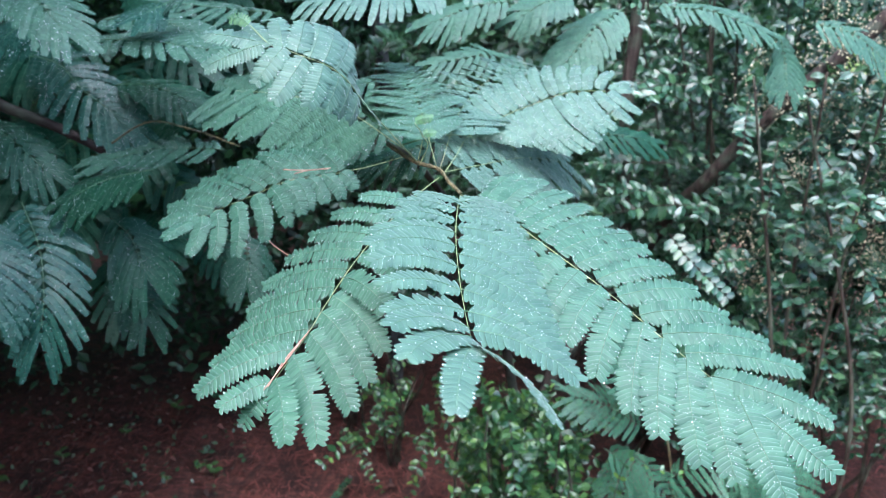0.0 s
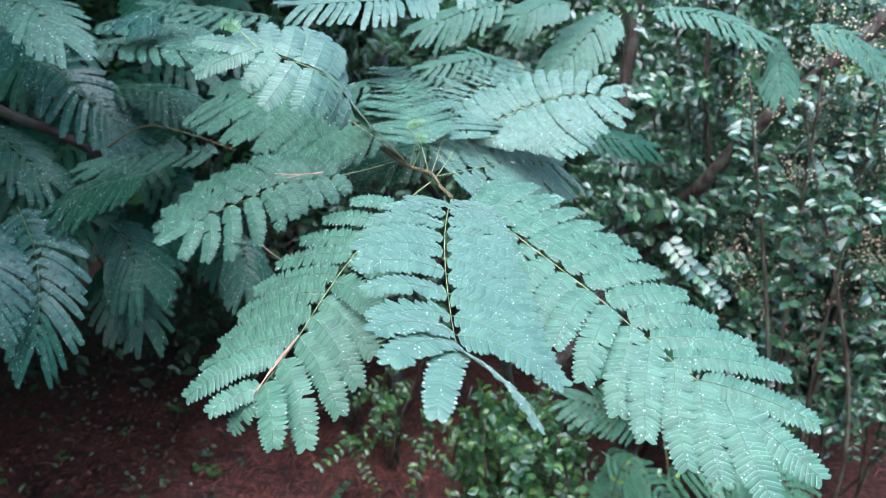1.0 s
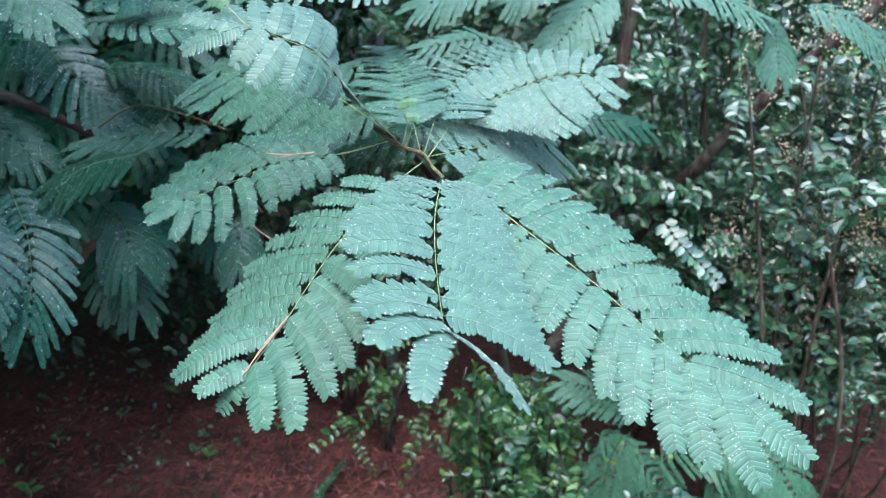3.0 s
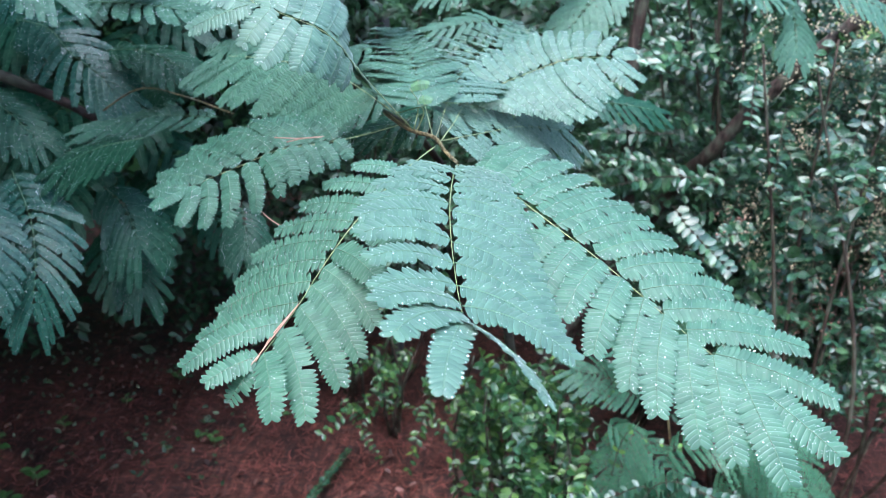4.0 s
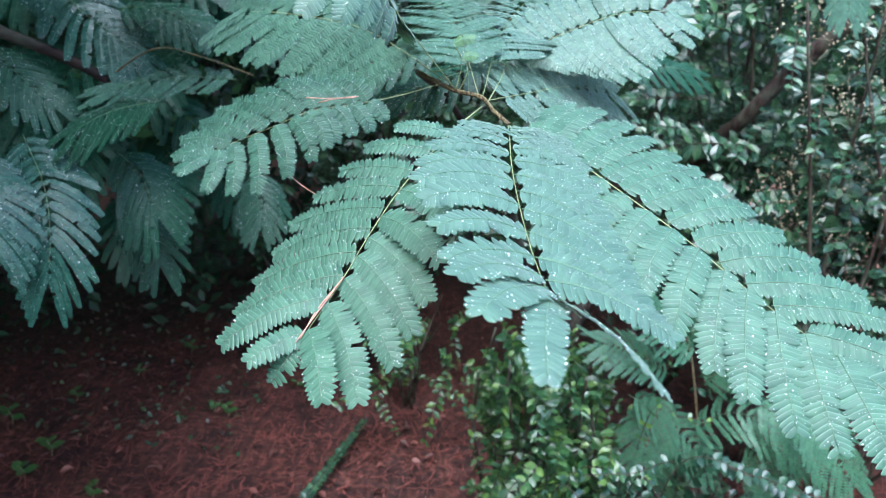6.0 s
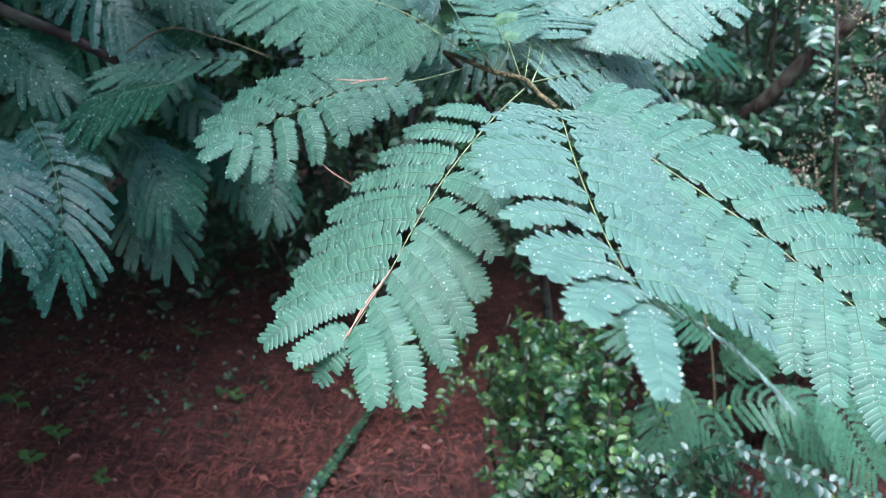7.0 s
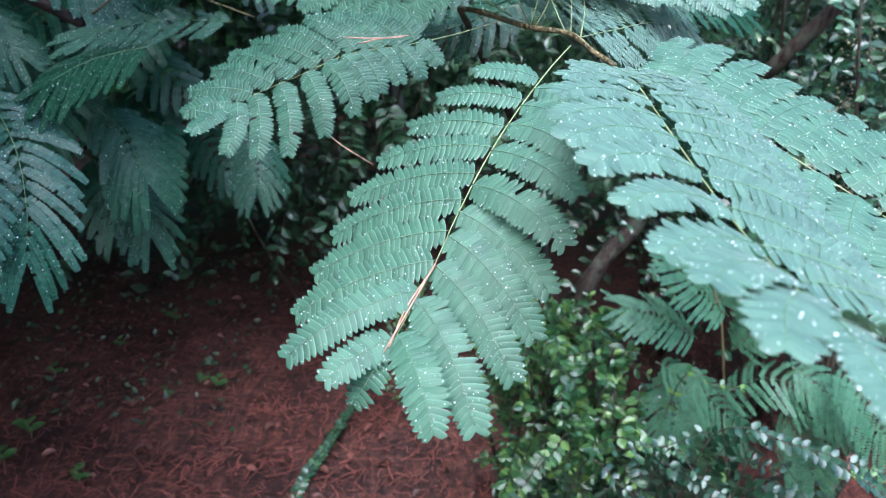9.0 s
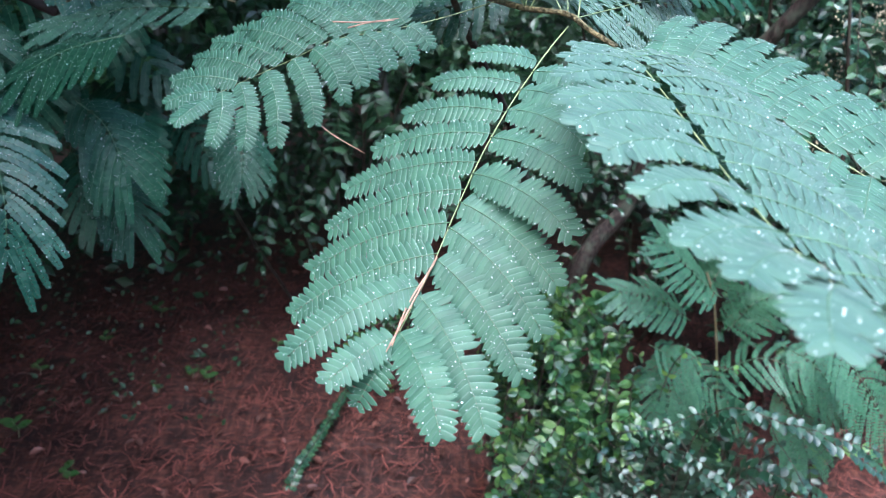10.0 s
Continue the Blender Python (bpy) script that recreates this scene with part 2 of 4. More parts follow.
def pinna(curve, normal, size, near, drops, fold, count, wide, bead=0.00017, tilt=0.15):
    """One feather of a mimosa leaf: a midrib with a row of small oblong leaflets on each side."""
    b = Build()
    m = count
    p = spline(curve, m + 2)[1:-1] if len(curve) != m else curve
    t = np.gradient(p, axis=0)
    t /= np.linalg.norm(t, axis=1)[:, None]
    nrm = normal - (t @ normal)[:, None] * t
    nrm /= np.linalg.norm(nrm, axis=1)[:, None]
    across = np.cross(nrm, t)
    length = np.linalg.norm(np.diff(p, axis=0), axis=1).sum()
    gap = length / (m - 1)
    u = np.linspace(0, 1, m)
    scale = np.minimum(1, 0.75 + 3.0 * u) * (1 - 0.40 * u ** 6)
    shape, faces = (LEAFLET, LEAFLET_FACES) if near else (LEAFLET_FAR, LEAFLET_FAR_FACES)
    for s in (1, -1):
        ang = np.radians(76 - 26 * u ** 4 + rng.normal(0, 1.6, m))
        lift = fold + rng.normal(0, 0.05, m)
        d = np.cos(ang)[:, None] * t + s * np.sin(ang)[:, None] * across + lift[:, None] * nrm
        d /= np.linalg.norm(d, axis=1)[:, None]
        w = np.cross(nrm, d)
        w /= np.linalg.norm(w, axis=1)[:, None]
        w = w * s
        w = w + rng.normal(tilt if near else 0.03, 0.05 if near else 0.07, m)[:, None] * nrm
        k = np.cross(w, d) * s
        k = np.where((k * nrm).sum(1)[:, None] < 0, -k, k)
        ln = size * scale * rng.normal(1, 0.035, m)
        wd = np.full(m, gap) * wide
        lost = rng.random(m) < 0.008
        ln[lost] *= 0.3
        v = p[:, None] + ln[:, None, None] * shape[None, :, 0, None] * d[:, None] + wd[:, None, None] * shape[None, :, 1, None] * w[:, None] \
            - ((0.20 if near else 0.04) * wd)[:, None, None] * shape[None, :, 2, None] * k[:, None]
        b.many(v, faces, LEAFLET_SLOTS if near else None)
        if drops is not None:
            for q in range(m):
                for _ in range(rng.poisson(drops[1])):
                    a, c = (rng.random() ** 1.5, rng.uniform(-0.35, 0.35)) if rng.random() < 0.75 else (rng.uniform(0.85, 1.0), 0.05)
                    r = bead * (1 + rng.exponential(0.55))
                    at = p[q] + ln[q] * a * d[q] + wd[q] * c * w[q] - 0.1 * wd[q] * abs(c) * k[q]
                    drops[0].append((at, d[q], w[q], k[q], min(r, 4.5 * bead)))
    rib = p + nrm * 0.0002
    b.tube(np.vstack((curve[0][None], rib[:: max(1, m // 10)], rib[-1:])), size * 0.028, size * 0.012, 4 if near else 3, 1)
    return b


def compound_leaf(tree, path, normals, pairs, longest, near=True, petiole=0.15, angles=(78, 40), droop=0.12, wet=0.0, size=0.0095, fold=0.0,
                  mat=None, rachis_width=0.0010, count=25, sweep=0.15, sink=0.0, wide=1.18, bead=0.00018):
    """A twice-feathered mimosa leaf along a path. normals: the upper face's direction at the base and at the tip."""
    mat = mat or MIMOSA
    curve = spline(path, 40)
    b = Build()
    b.tube(curve[::2] - sink * unit(normals[0]), rachis_width, rachis_width * 0.5, 6 if near else 4, 0)
    leaf = part("compound_leaf", under(tree, b), RACHIS if near else RACHIS_DARK, tree, "wet blue-green feathery mimosa leaf on a pale rachis" if near else "wet dark green feathery mimosa leaf")
    t = np.gradient(curve, axis=0)
    drops = [] if wet > 0 else None
    n0, n1 = unit(normals[0]), unit(normals[1])
    for i in range(pairs):
        x = i / (pairs - 1)
        for s in (1, -1):
            at = petiole + (1 - petiole) * (x * 0.995 + rng.normal(0, 0.004))
            k = min(39, max(0, int(round(at * 39))))
            base, d = curve[k], unit(t[k])
            nn = unit((1 - x) * n0 + x * n1)
            nn = unit(nn - d * (nn @ d))
            across = np.cross(nn, d) * s
            a = radians(angles[0] + (angles[1] - angles[0]) * x ** 1.6 + rng.normal(0, 1.6))
            way = unit(math.cos(a) * d + math.sin(a) * across)
            hump = 0.72 + 0.28 * min(1, x / 0.3) if x < 0.5 else 1 - 0.25 * ((x - 0.5) / 0.5) ** 2
            ln = longest * hump * rng.normal(1, 0.035)
            u = np.linspace(0, 1, 9)[:, None]
            dr = droop * rng.normal(1, 0.25)
            c = base + ln * (u * way + sweep * u ** 2 * d + dr * u ** 2 * np.array((0, 0, -1.0)))
            m = max(8, int(1.05 * count * (0.5 + 0.5 * ln / longest)))
            tilt = unit(nn + rng.normal(0, 0.05, 3) - 0.3 * dr * across)
            pb = pinna(c, tilt, size * (0.75 + 0.25 * ln / longest), near, (drops, wet) if wet > 0 else None, fold, m, wide, bead)
            part("pinna", under(tree, pb), [mat, RACHIS_DARK, MARGIN], leaf, smooth=False)
    if drops:
        db = Build()
        vs = np.array([at + r * (DOME[:, :1] * d + DOME[:, 1:2] * w + DOME[:, 2:] * k) for at, d, w, k, r in drops])
        db.many(vs, DOME_FACES)
        part("rain_water", under(tree, db), WATER, leaf, "whitened rain drops beaded on the leaflets, glints put into their colour", "stuff")
    return leaf


def planned_leaf(tree, path, faces, plan, size, gap, wet, mat=None, fold=-0.14, arch=0.05, bow=0.09, rachis_width=0.0010, sink=0.0012, bead=0.00018, wide=1.07, sizes=(1.0, 1.0), tilts=(0.15, 0.15)):
    """A twice-feathered mimosa leaf with its own plan. faces: the upper face of each half; plan: for each half rows of
    hundredths of the rachis, degrees off it, millimetres of length, rise out of the blade and, if any, degrees of twist and a scale of its leaflets."""
    mat = mat or MIMOSA
    curve = spline(path, 100)
    b = Build()
    b.tube(curve[::4] - sink * unit(faces[0]), rachis_width, rachis_width * 0.5, 6)
    leaf = part("compound_leaf", under(tree, b), RACHIS, tree, "wet blue-green feathery mimosa leaf on a pale rachis")
    t = np.gradient(curve, axis=0)
    drops = []
    for s, face, rows, part_size, tilt in zip((1, -1), faces, plan, sizes, tilts):
        for at, angle, length, rise, *more in rows:
            base, d = curve[at], unit(t[at])
            nn = unit(face)
            nn = unit(nn - d * (nn @ d))
            across = np.cross(nn, d) * s
            a, ln = radians(angle), length / 1000
            way = unit(math.sqrt(max(0.0, 1 - rise * rise)) * (math.cos(a) * d + math.sin(a) * across) + rise * nn)
            u = np.linspace(0, 1, 12)[:, None]
            back = unit(-d + way * (way @ d) + 1e-6)
            hump = 4 * u * (1 - u)
            c = base + ln * (u * way + hump * (bow * min(1.0, abs(math.sin(a)) + 0.2) * back + (arch + rng.normal(0, 0.012)) * nn))
            up = unit(nn - way * (nn @ way) + rng.normal(0, 0.035, 3))
            if more:
                q = radians(more[0])
                up = unit(math.cos(q) * up + math.sin(q) * np.cross(way, up))
            pb = pinna(c, up, size * part_size * (more[1] if len(more) > 1 else 1.0) * min(1.0, 0.72 + 2.8 * ln), True, (drops, wet), fold, max(9, int(round(ln / gap))), wide, bead, tilt)
            part("pinna", under(tree, pb), [mat, RACHIS_DARK, MARGIN], leaf)
    db = Build()
    vs = np.array([at + r * (DOME[:, :1] * d + DOME[:, 1:2] * w + DOME[:, 2:] * k) for at, d, w, k, r in drops])
    db.many(vs, DOME_FACES)
    part("rain_water", under(tree, db), WATER, leaf, "whitened rain drops beaded on the leaflets, glints put into their colour", "stuff")
    return leaf


def wood(tree, name, path, r0, r1, mat, sides=8, rough=0.12, label="", steps=0):
    b = Build()
    b.tube(spline(path, steps or max(6, len(path) * 5)), r0, r1, sides, 0, rough)
    return part(name, under(tree, b), mat, tree, label)


OVATE = np.array(((0, 0, 0), (0.18, 0.30, 0.25), (0.45, 0.50, 0.5), (0.75, 0.36, 0.4), (1.0, 0.0, -0.5), (0.75, -0.36, 0.4), (0.45, -0.50, 0.5), (0.18, -0.30, 0.25), (0.5, 0, 0.05)))
OVATE_FACES = ((0, 1, 2, 8), (8, 2, 3, 4), (0, 8, 6, 7), (8, 4, 5, 6))


def spray(start, way, length, pairs, leaf_length, sag, flat=0.6, leaf_wide=0.6):
    """A leafy shoot: a thin stem with opposite ovate leaves, facing the sky."""
    b = Build()
    way = unit(way)
    u = np.linspace(0, 1, 10)[:, None]
    wob = rng.normal(0, 0.06, 3)
    curve = start + length * (u * way + u ** 2 * (np.array((0, 0, -sag)) + wob))
    b.tube(curve, 0.0016 + length * 0.003, 0.0008, 4, 1)
    t = np.gradient(curve, axis=0)
    v = []
    for i in range(pairs):
        x = (i + 0.6) / pairs
        k = x * 9
        i0 = min(8, int(k))
        at = curve[i0] + (curve[i0 + 1] - curve[i0]) * (k - i0)
        d = unit(t[i0])
        up = unit(np.array((0, -0.6, 0.85)) + rng.normal(0, 0.42, 3))
        side = unit(np.cross(up, d))
        if rng.random() < 1 - flat and i % 2:
            side = unit(np.cross(side, d) + 0.3 * up)
        for s in (1, -1):
            if rng.random() < 0.05:
                continue
            ln = leaf_length * (0.65 + 0.35 * math.sin(math.pi * min(1, x * 0.8 + 0.15))) * rng.normal(1, 0.13)
            o = unit(s * side * 0.85 + d * rng.uniform(0.25, 0.7) + up * rng.normal(0.05, 0.2))
            w = unit(np.cross(up, o) + rng.normal(0, 0.18, 3))
            nn = np.cross(o, w)
            v.append(at + ln * (OVATE[:, :1] * o + leaf_wide * OVATE[:, 1:2] * w + 0.16 * OVATE[:, 2:] * nn * (1 if nn[2] > 0 else -1)))
    if v:
        b.many(np.array(v), OVATE_FACES)
    return b


# ---- ground ----
def ground_height(x, y):
    return -0.13 - 0.09 * np.clip(x + 0.6, -1.2, 1.2) + 0.02 * np.sin(3.1 * x + 1) * np.cos(2.3 * y)


def ground():
    xs = np.r_[-3000, -300, -40, -8, np.linspace(-4, 4, 61), 8, 40, 300, 3000]
    ys = np.r_[-3000, -300, -40, -8, np.linspace(-2, 7, 61), 12, 40, 300, 3000]
    gx, gy = np.meshgrid(xs, ys)
    z = ground_height(gx, gy) + np.where((abs(gx) < 4.1) & (gy > -2.1) & (gy < 7.1), rng.normal(0, 0.006, gx.shape), 0)
    nx = len(xs)
    f = [(j * nx + i, j * nx + i + 1, (j + 1) * nx + i + 1, (j + 1) * nx + i) for j in range(len(ys) - 1) for i in range(nx - 1)]
    b = Build()
    b.add(np.stack((gx, gy, z), -1), f)
    return tagged(new("ground", b.mesh("ground", [LITTER])), "forest floor of red-brown pine straw and leaf litter", "ground", kind="structure")


ground()


def pine_straw(count=9000):
    b = Build()
    x = rng.uniform(-2.6, 2.6, count)
    y = rng.uniform(1.3, 4.2, count)
    z = ground_height(x, y) + rng.uniform(0.002, 0.018, count)
    a = rng.uniform(0, 2 * np.pi, count)
    ln = rng.uniform(0.015, 0.085, count)
    tilt = rng.normal(0, 0.10, count)
    d = np.stack((np.cos(a), np.sin(a), tilt), 1)
    s = np.stack((-np.sin(a), np.cos(a), np.zeros(count)), 1) * rng.uniform(0.0009, 0.0028, count)[:, None]
    p = np.stack((x, y, z), 1)
    mid = p + np.stack((-np.sin(a), np.cos(a), np.zeros(count)), 1) * (rng.normal(0, 0.08, count) * ln)[:, None]
    e0, e1 = p - d * ln[:, None] / 2, p + d * ln[:, None] / 2
    up = np.array((0, 0, 0.0012))
    v = np.stack((e0 - s, e0 + s, mid + s + up, mid - s + up, e1 + s, e1 - s), 1)
    b.many(v, ((0, 1, 2, 3), (3, 2, 4, 5)))
    tagged(new("pine_straw", b.mesh("pine_straw", [NEEDLE])), "loose red-brown pine needles strewn over the ground", "pine straw", kind="stuff")


def dead_leaves(count=1300):
    b = Build()
    v = []
    for _ in range(count):
        x, y = rng.uniform(-2.4, 2.4), rng.uniform(1.4, 4.0)
        at = np.array((x, y, ground_height(x, y) + rng.uniform(0.008, 0.022)))
        a = rng.uniform(0, 6.28)
        up = unit(np.array((0, 0, 1)) + rng.normal(0, 0.35, 3))
        o = unit(np.cross(up, (math.cos(a), math.sin(a), 0)))
        w = np.cross(up, o)
        ln = rng.uniform(0.012, 0.05)
        v.append(at + ln * (OVATE[:, :1] * o + 0.55 * OVATE[:, 1:2] * w + 0.3 * OVATE[:, 2:] * up))
    b.many(np.array(v), OVATE_FACES)
    tagged(new("fallen_leaves", b.mesh("fallen_leaves", [DEAD_LEAF])), "small dry brown fallen leaves among the pine straw", "leaf litter", kind="stuff")


# ---- far woods ----
BLADE = np.array(((0, 0, 0), (0.45, 0.5, 0.4), (1, 0, 0), (0.45, -0.5, 0.4)))
BLADE_FACES = ((0, 1, 2), (0, 2, 3))


def leaves_at(at, leaf_length):
    """A loose leaf at each place, turned to the sky and a little at random."""
    count = len(at)
    up = np.array((0, -0.3, 0.8)) + rng.normal(0, 0.5, (count, 3))
    up /= np.linalg.norm(up, axis=1)[:, None]
    o = np.cross(up, rng.normal(0, 1, (count, 3)))
    o /= np.linalg.norm(o, axis=1)[:, None]
    w = np.cross(up, o)
    ln = (leaf_length * rng.uniform(0.6, 1.3, count))[:, None, None]
    b = Build()
    b.many(at[:, None] + ln * (BLADE[None, :, :1] * o[:, None] + 0.55 * BLADE[None, :, 1:2] * w[:, None] + 0.15 * BLADE[None, :, 2:] * up[:, None]), BLADE_FACES)
    return b


def thicket(name, turn, reach, top, count, leaf_length, mat, label, clump=0.22):
    """Undergrowth in uneven clumps along an arc round the clearing."""
    n = count // 80
    a = np.radians(rng.uniform(*turn, n))
    d = rng.uniform(*reach, n)
    heart = np.stack((d * np.cos(a), 0.3 + d * np.sin(a), top * rng.random(n) ** 0.85 - 0.05), 1)
    at = heart[rng.integers(0, n, count)] + rng.normal(0, clump, (count, 3))
    at = at[at[:, 2] > -0.2]
    return tagged(new(name, leaves_at(at, leaf_length).mesh(name, [mat], False)), label, "undergrowth", kind="stuff")


def shade_tree(foot, heart, size, count, leaf_length=0.15):
    """An unseen tree added to shade the clearing: leaning trunk, limbs, and a crown of leaf clumps."""
    t = thing("shade_tree", foot, "dark leafy woodland tree added out of view to shade the forest floor", "tree", "trees round the clearing")
    heart, size = np.array(heart, float), np.array(size, float)
    f = np.array(foot, float)
    wood(t, "trunk", [f, f + (heart - f) * np.array((0.15, 0.15, 0.5)), heart], 0.075, 0.03, BARK_GREY, 10, 0.1)
    n = max(14, count // 90)
    q = rng.normal(0, 1, (n, 3))
    q = q / np.linalg.norm(q, axis=1)[:, None] * (rng.random(n) ** 0.45)[:, None]
    clumps = heart + q * size
    for k in range(5):
        wood(t, "limb", [heart - np.array((0, 0, size[2] * 0.5)), 0.5 * (heart + clumps[k]), clumps[k]], 0.022, 0.008, BARK_GREY, 5)
    at = clumps[rng.integers(0, n, count)] + rng.normal(0, 0.17, (count, 3)) * size / size.mean()
    at[:, 2] = np.maximum(at[:, 2], heart[2] - size[2] * 1.02 + 0.08 * rng.random(count))
    part("crown", under(t, leaves_at(at, leaf_length)), WOODS, t, "", "stuff", False)


thicket("far_woods", (48, 146), (3.5, 5.2), 3.2, 50000, 0.075, WOODS, "dark green undergrowth deep in the woods")
# unseen undergrowth added on the left to block light from the side
thicket("side_shade_woods", (146, 200), (3.0, 4.6), 2.6, 16000, 0.12, WOODS, "dense dark undergrowth added out of view to block side light", 0.3)
# trees out of view, placed and thickened only to block the sky's light
for foot, heart, size, count in (((-1.9, 1.3, -0.1), (-1.95, 1.45, 2.85), (1.05, 1.15, 0.72), 2100), ((-2.6, 3.0, -0.1), (-1.55, 3.1, 2.9), (1.2, 1.1, 0.75), 9000), ((-2.2, 2.5, -0.1), (-1.1, 2.8, 2.7), (0.85, 0.75, 0.52), 6000), ((-2.4, 0.5, -0.1), (-1.35, 0.75, 2.75), (0.75, 0.7, 0.55), 1500), ((-3.2, 1.2, -0.1), (-3.1, 1.9, 3.0), (1.1, 1.3, 0.9), 2600),
                                 ((-2.6, -0.9, -0.1), (-2.5, -0.7, 2.1), (0.95, 1.1, 1.5), 4200), ((-3.3, -2.5, -0.1), (-3.2, -2.4, 2.2), (1.1, 1.1, 1.6), 3600), ((-0.6, 5.0, -0.2), (-0.4, 4.4, 3.0), (1.3, 1.2, 0.8), 4800),
                                 ((-3.0, 4.8, -0.1), (-2.8, 4.7, 3.0), (1.3, 1.3, 0.9), 2600), ((1.6, 5.0, -0.2), (1.4, 4.2, 3.1), (1.3, 1.2, 0.8), 3000), ((3.2, 4.2, -0.3), (3.2, 4.0, 3.1), (1.2, 1.2, 0.9), 2600), ((0.4, 6.6, -0.2), (0.4, 6.2, 3.4), (1.6, 1.2, 1.1), 2600),
                                 ((-2.2, 6.6, -0.2), (-2.2, 6.4, 3.4), (1.6, 1.2, 1.1), 2600), ((3.4, 6.0, -0.3), (3.3, 6.0, 3.4), (1.5, 1.3, 1.1), 2400), ((-4.9, 3.4, 0.0), (-4.7, 3.4, 2.8), (1.2, 1.4, 1.4), 2600)):
    shade_tree(foot, heart, size, count)


def backdrop():
    # full ring: its unseen part behind the camera is added to block low sky
    b = Build()
    a = np.linspace(0, 2 * np.pi, 48, endpoint=False)
    lo = np.stack((7 * np.cos(a), 0.5 + 7 * np.sin(a), np.full(48, -0.6)), 1)
    hi = lo + np.stack((np.zeros(48), np.zeros(48), rng.uniform(3.4, 4.6, 48)), 1)
    b.add(np.vstack((lo, hi)), [(i, (i + 1) % 48, 48 + (i + 1) % 48, 48 + i) for i in range(48)])
    tagged(new("backdrop", b.mesh("backdrop", [WOODS])), "dim dark green forest ring round the clearing, unseen side added to block low sky", "backdrop", kind="structure")


backdrop()

# ---- the mimosa tree ----
tree = thing("mimosa_tree", (0.33, 2.2, -0.21), "young wet mimosa tree with feathery blue-green leaves spreading over the ground", "tree")
wood(tree, "trunk", [(0.33, 2.2, -0.22), (0.24, 2.14, 0.5), (0.13, 1.98, 1.0), (-0.04, 1.62, 1.35), (-0.10, 1.28, 1.455)], 0.022, 0.005, BARK_WET, 9)
wood(tree, "branch", [(-0.10, 1.28, 1.455), (-0.085, 1.18, 1.461), (-0.060, 1.09, 1.459), (-0.037, 1.032, 1.456), (-0.006, 0.968, 1.456), (0.008, 0.925, 1.445), (0.023, 0.893, 1.436)], 0.0038, 0.0026, TWIG, 9, 0.28, "bumpy green-brown twig end", 30)
N_TIP = (0.023, 0.893, 1.436)
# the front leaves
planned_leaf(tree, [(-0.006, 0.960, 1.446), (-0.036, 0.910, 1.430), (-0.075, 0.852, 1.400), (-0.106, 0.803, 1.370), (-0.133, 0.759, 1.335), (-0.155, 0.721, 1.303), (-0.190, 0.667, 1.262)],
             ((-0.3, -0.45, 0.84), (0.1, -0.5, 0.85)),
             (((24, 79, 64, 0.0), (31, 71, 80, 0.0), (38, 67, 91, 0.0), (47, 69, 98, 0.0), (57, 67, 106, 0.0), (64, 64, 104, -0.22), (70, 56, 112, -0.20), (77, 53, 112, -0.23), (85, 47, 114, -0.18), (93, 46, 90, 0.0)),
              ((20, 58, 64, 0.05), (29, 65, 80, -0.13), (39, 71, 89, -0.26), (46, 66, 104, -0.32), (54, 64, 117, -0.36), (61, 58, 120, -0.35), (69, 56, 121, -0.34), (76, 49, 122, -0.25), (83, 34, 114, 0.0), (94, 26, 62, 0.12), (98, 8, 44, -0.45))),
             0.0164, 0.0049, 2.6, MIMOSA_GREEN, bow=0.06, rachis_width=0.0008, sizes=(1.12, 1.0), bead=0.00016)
planned_leaf(tree, [N_TIP, (0.018, 0.81, 1.438), (0.014, 0.727, 1.427), (0.015, 0.65, 1.410), (0.019, 0.58, 1.394), (0.024, 0.51, 1.386)],
             ((0.12, -0.22, 1.0), (0.18, -0.14, 1.0)),
             (((12, 96, 54, 0.0), (19, 92, 62, 0.0), (26, 84, 70, -0.03), (33, 77, 78, -0.06), (41, 70, 86, -0.10), (49, 63, 94, -0.14), (57, 58, 101, -0.18), (65, 55, 106, -0.21), (74, 55, 108, -0.22), (84, 58, 104, -0.22), (93, 66, 97, -0.20), (99, 27, 105, -0.05, -36, 0.8)),
              ((19, 93, 54, 0.0), (28, 82, 68, 0.0), (37, 77, 80, 0.0), (45, 70, 90, 0.0), (53, 70, 94, 0.04), (64, 73, 89, 0.08), (75, 74, 80, 0.11), (84, 67, 76, 0.06), (92, 60, 80, 0.16), (96, 41, 86, 0.12), (99, 13, 104, 0.02, 0, 0.72))),
             0.0200, 0.0050, 2.2, fold=-0.05, arch=0.06, wide=1.22, rachis_width=0.0007, sink=0.003)
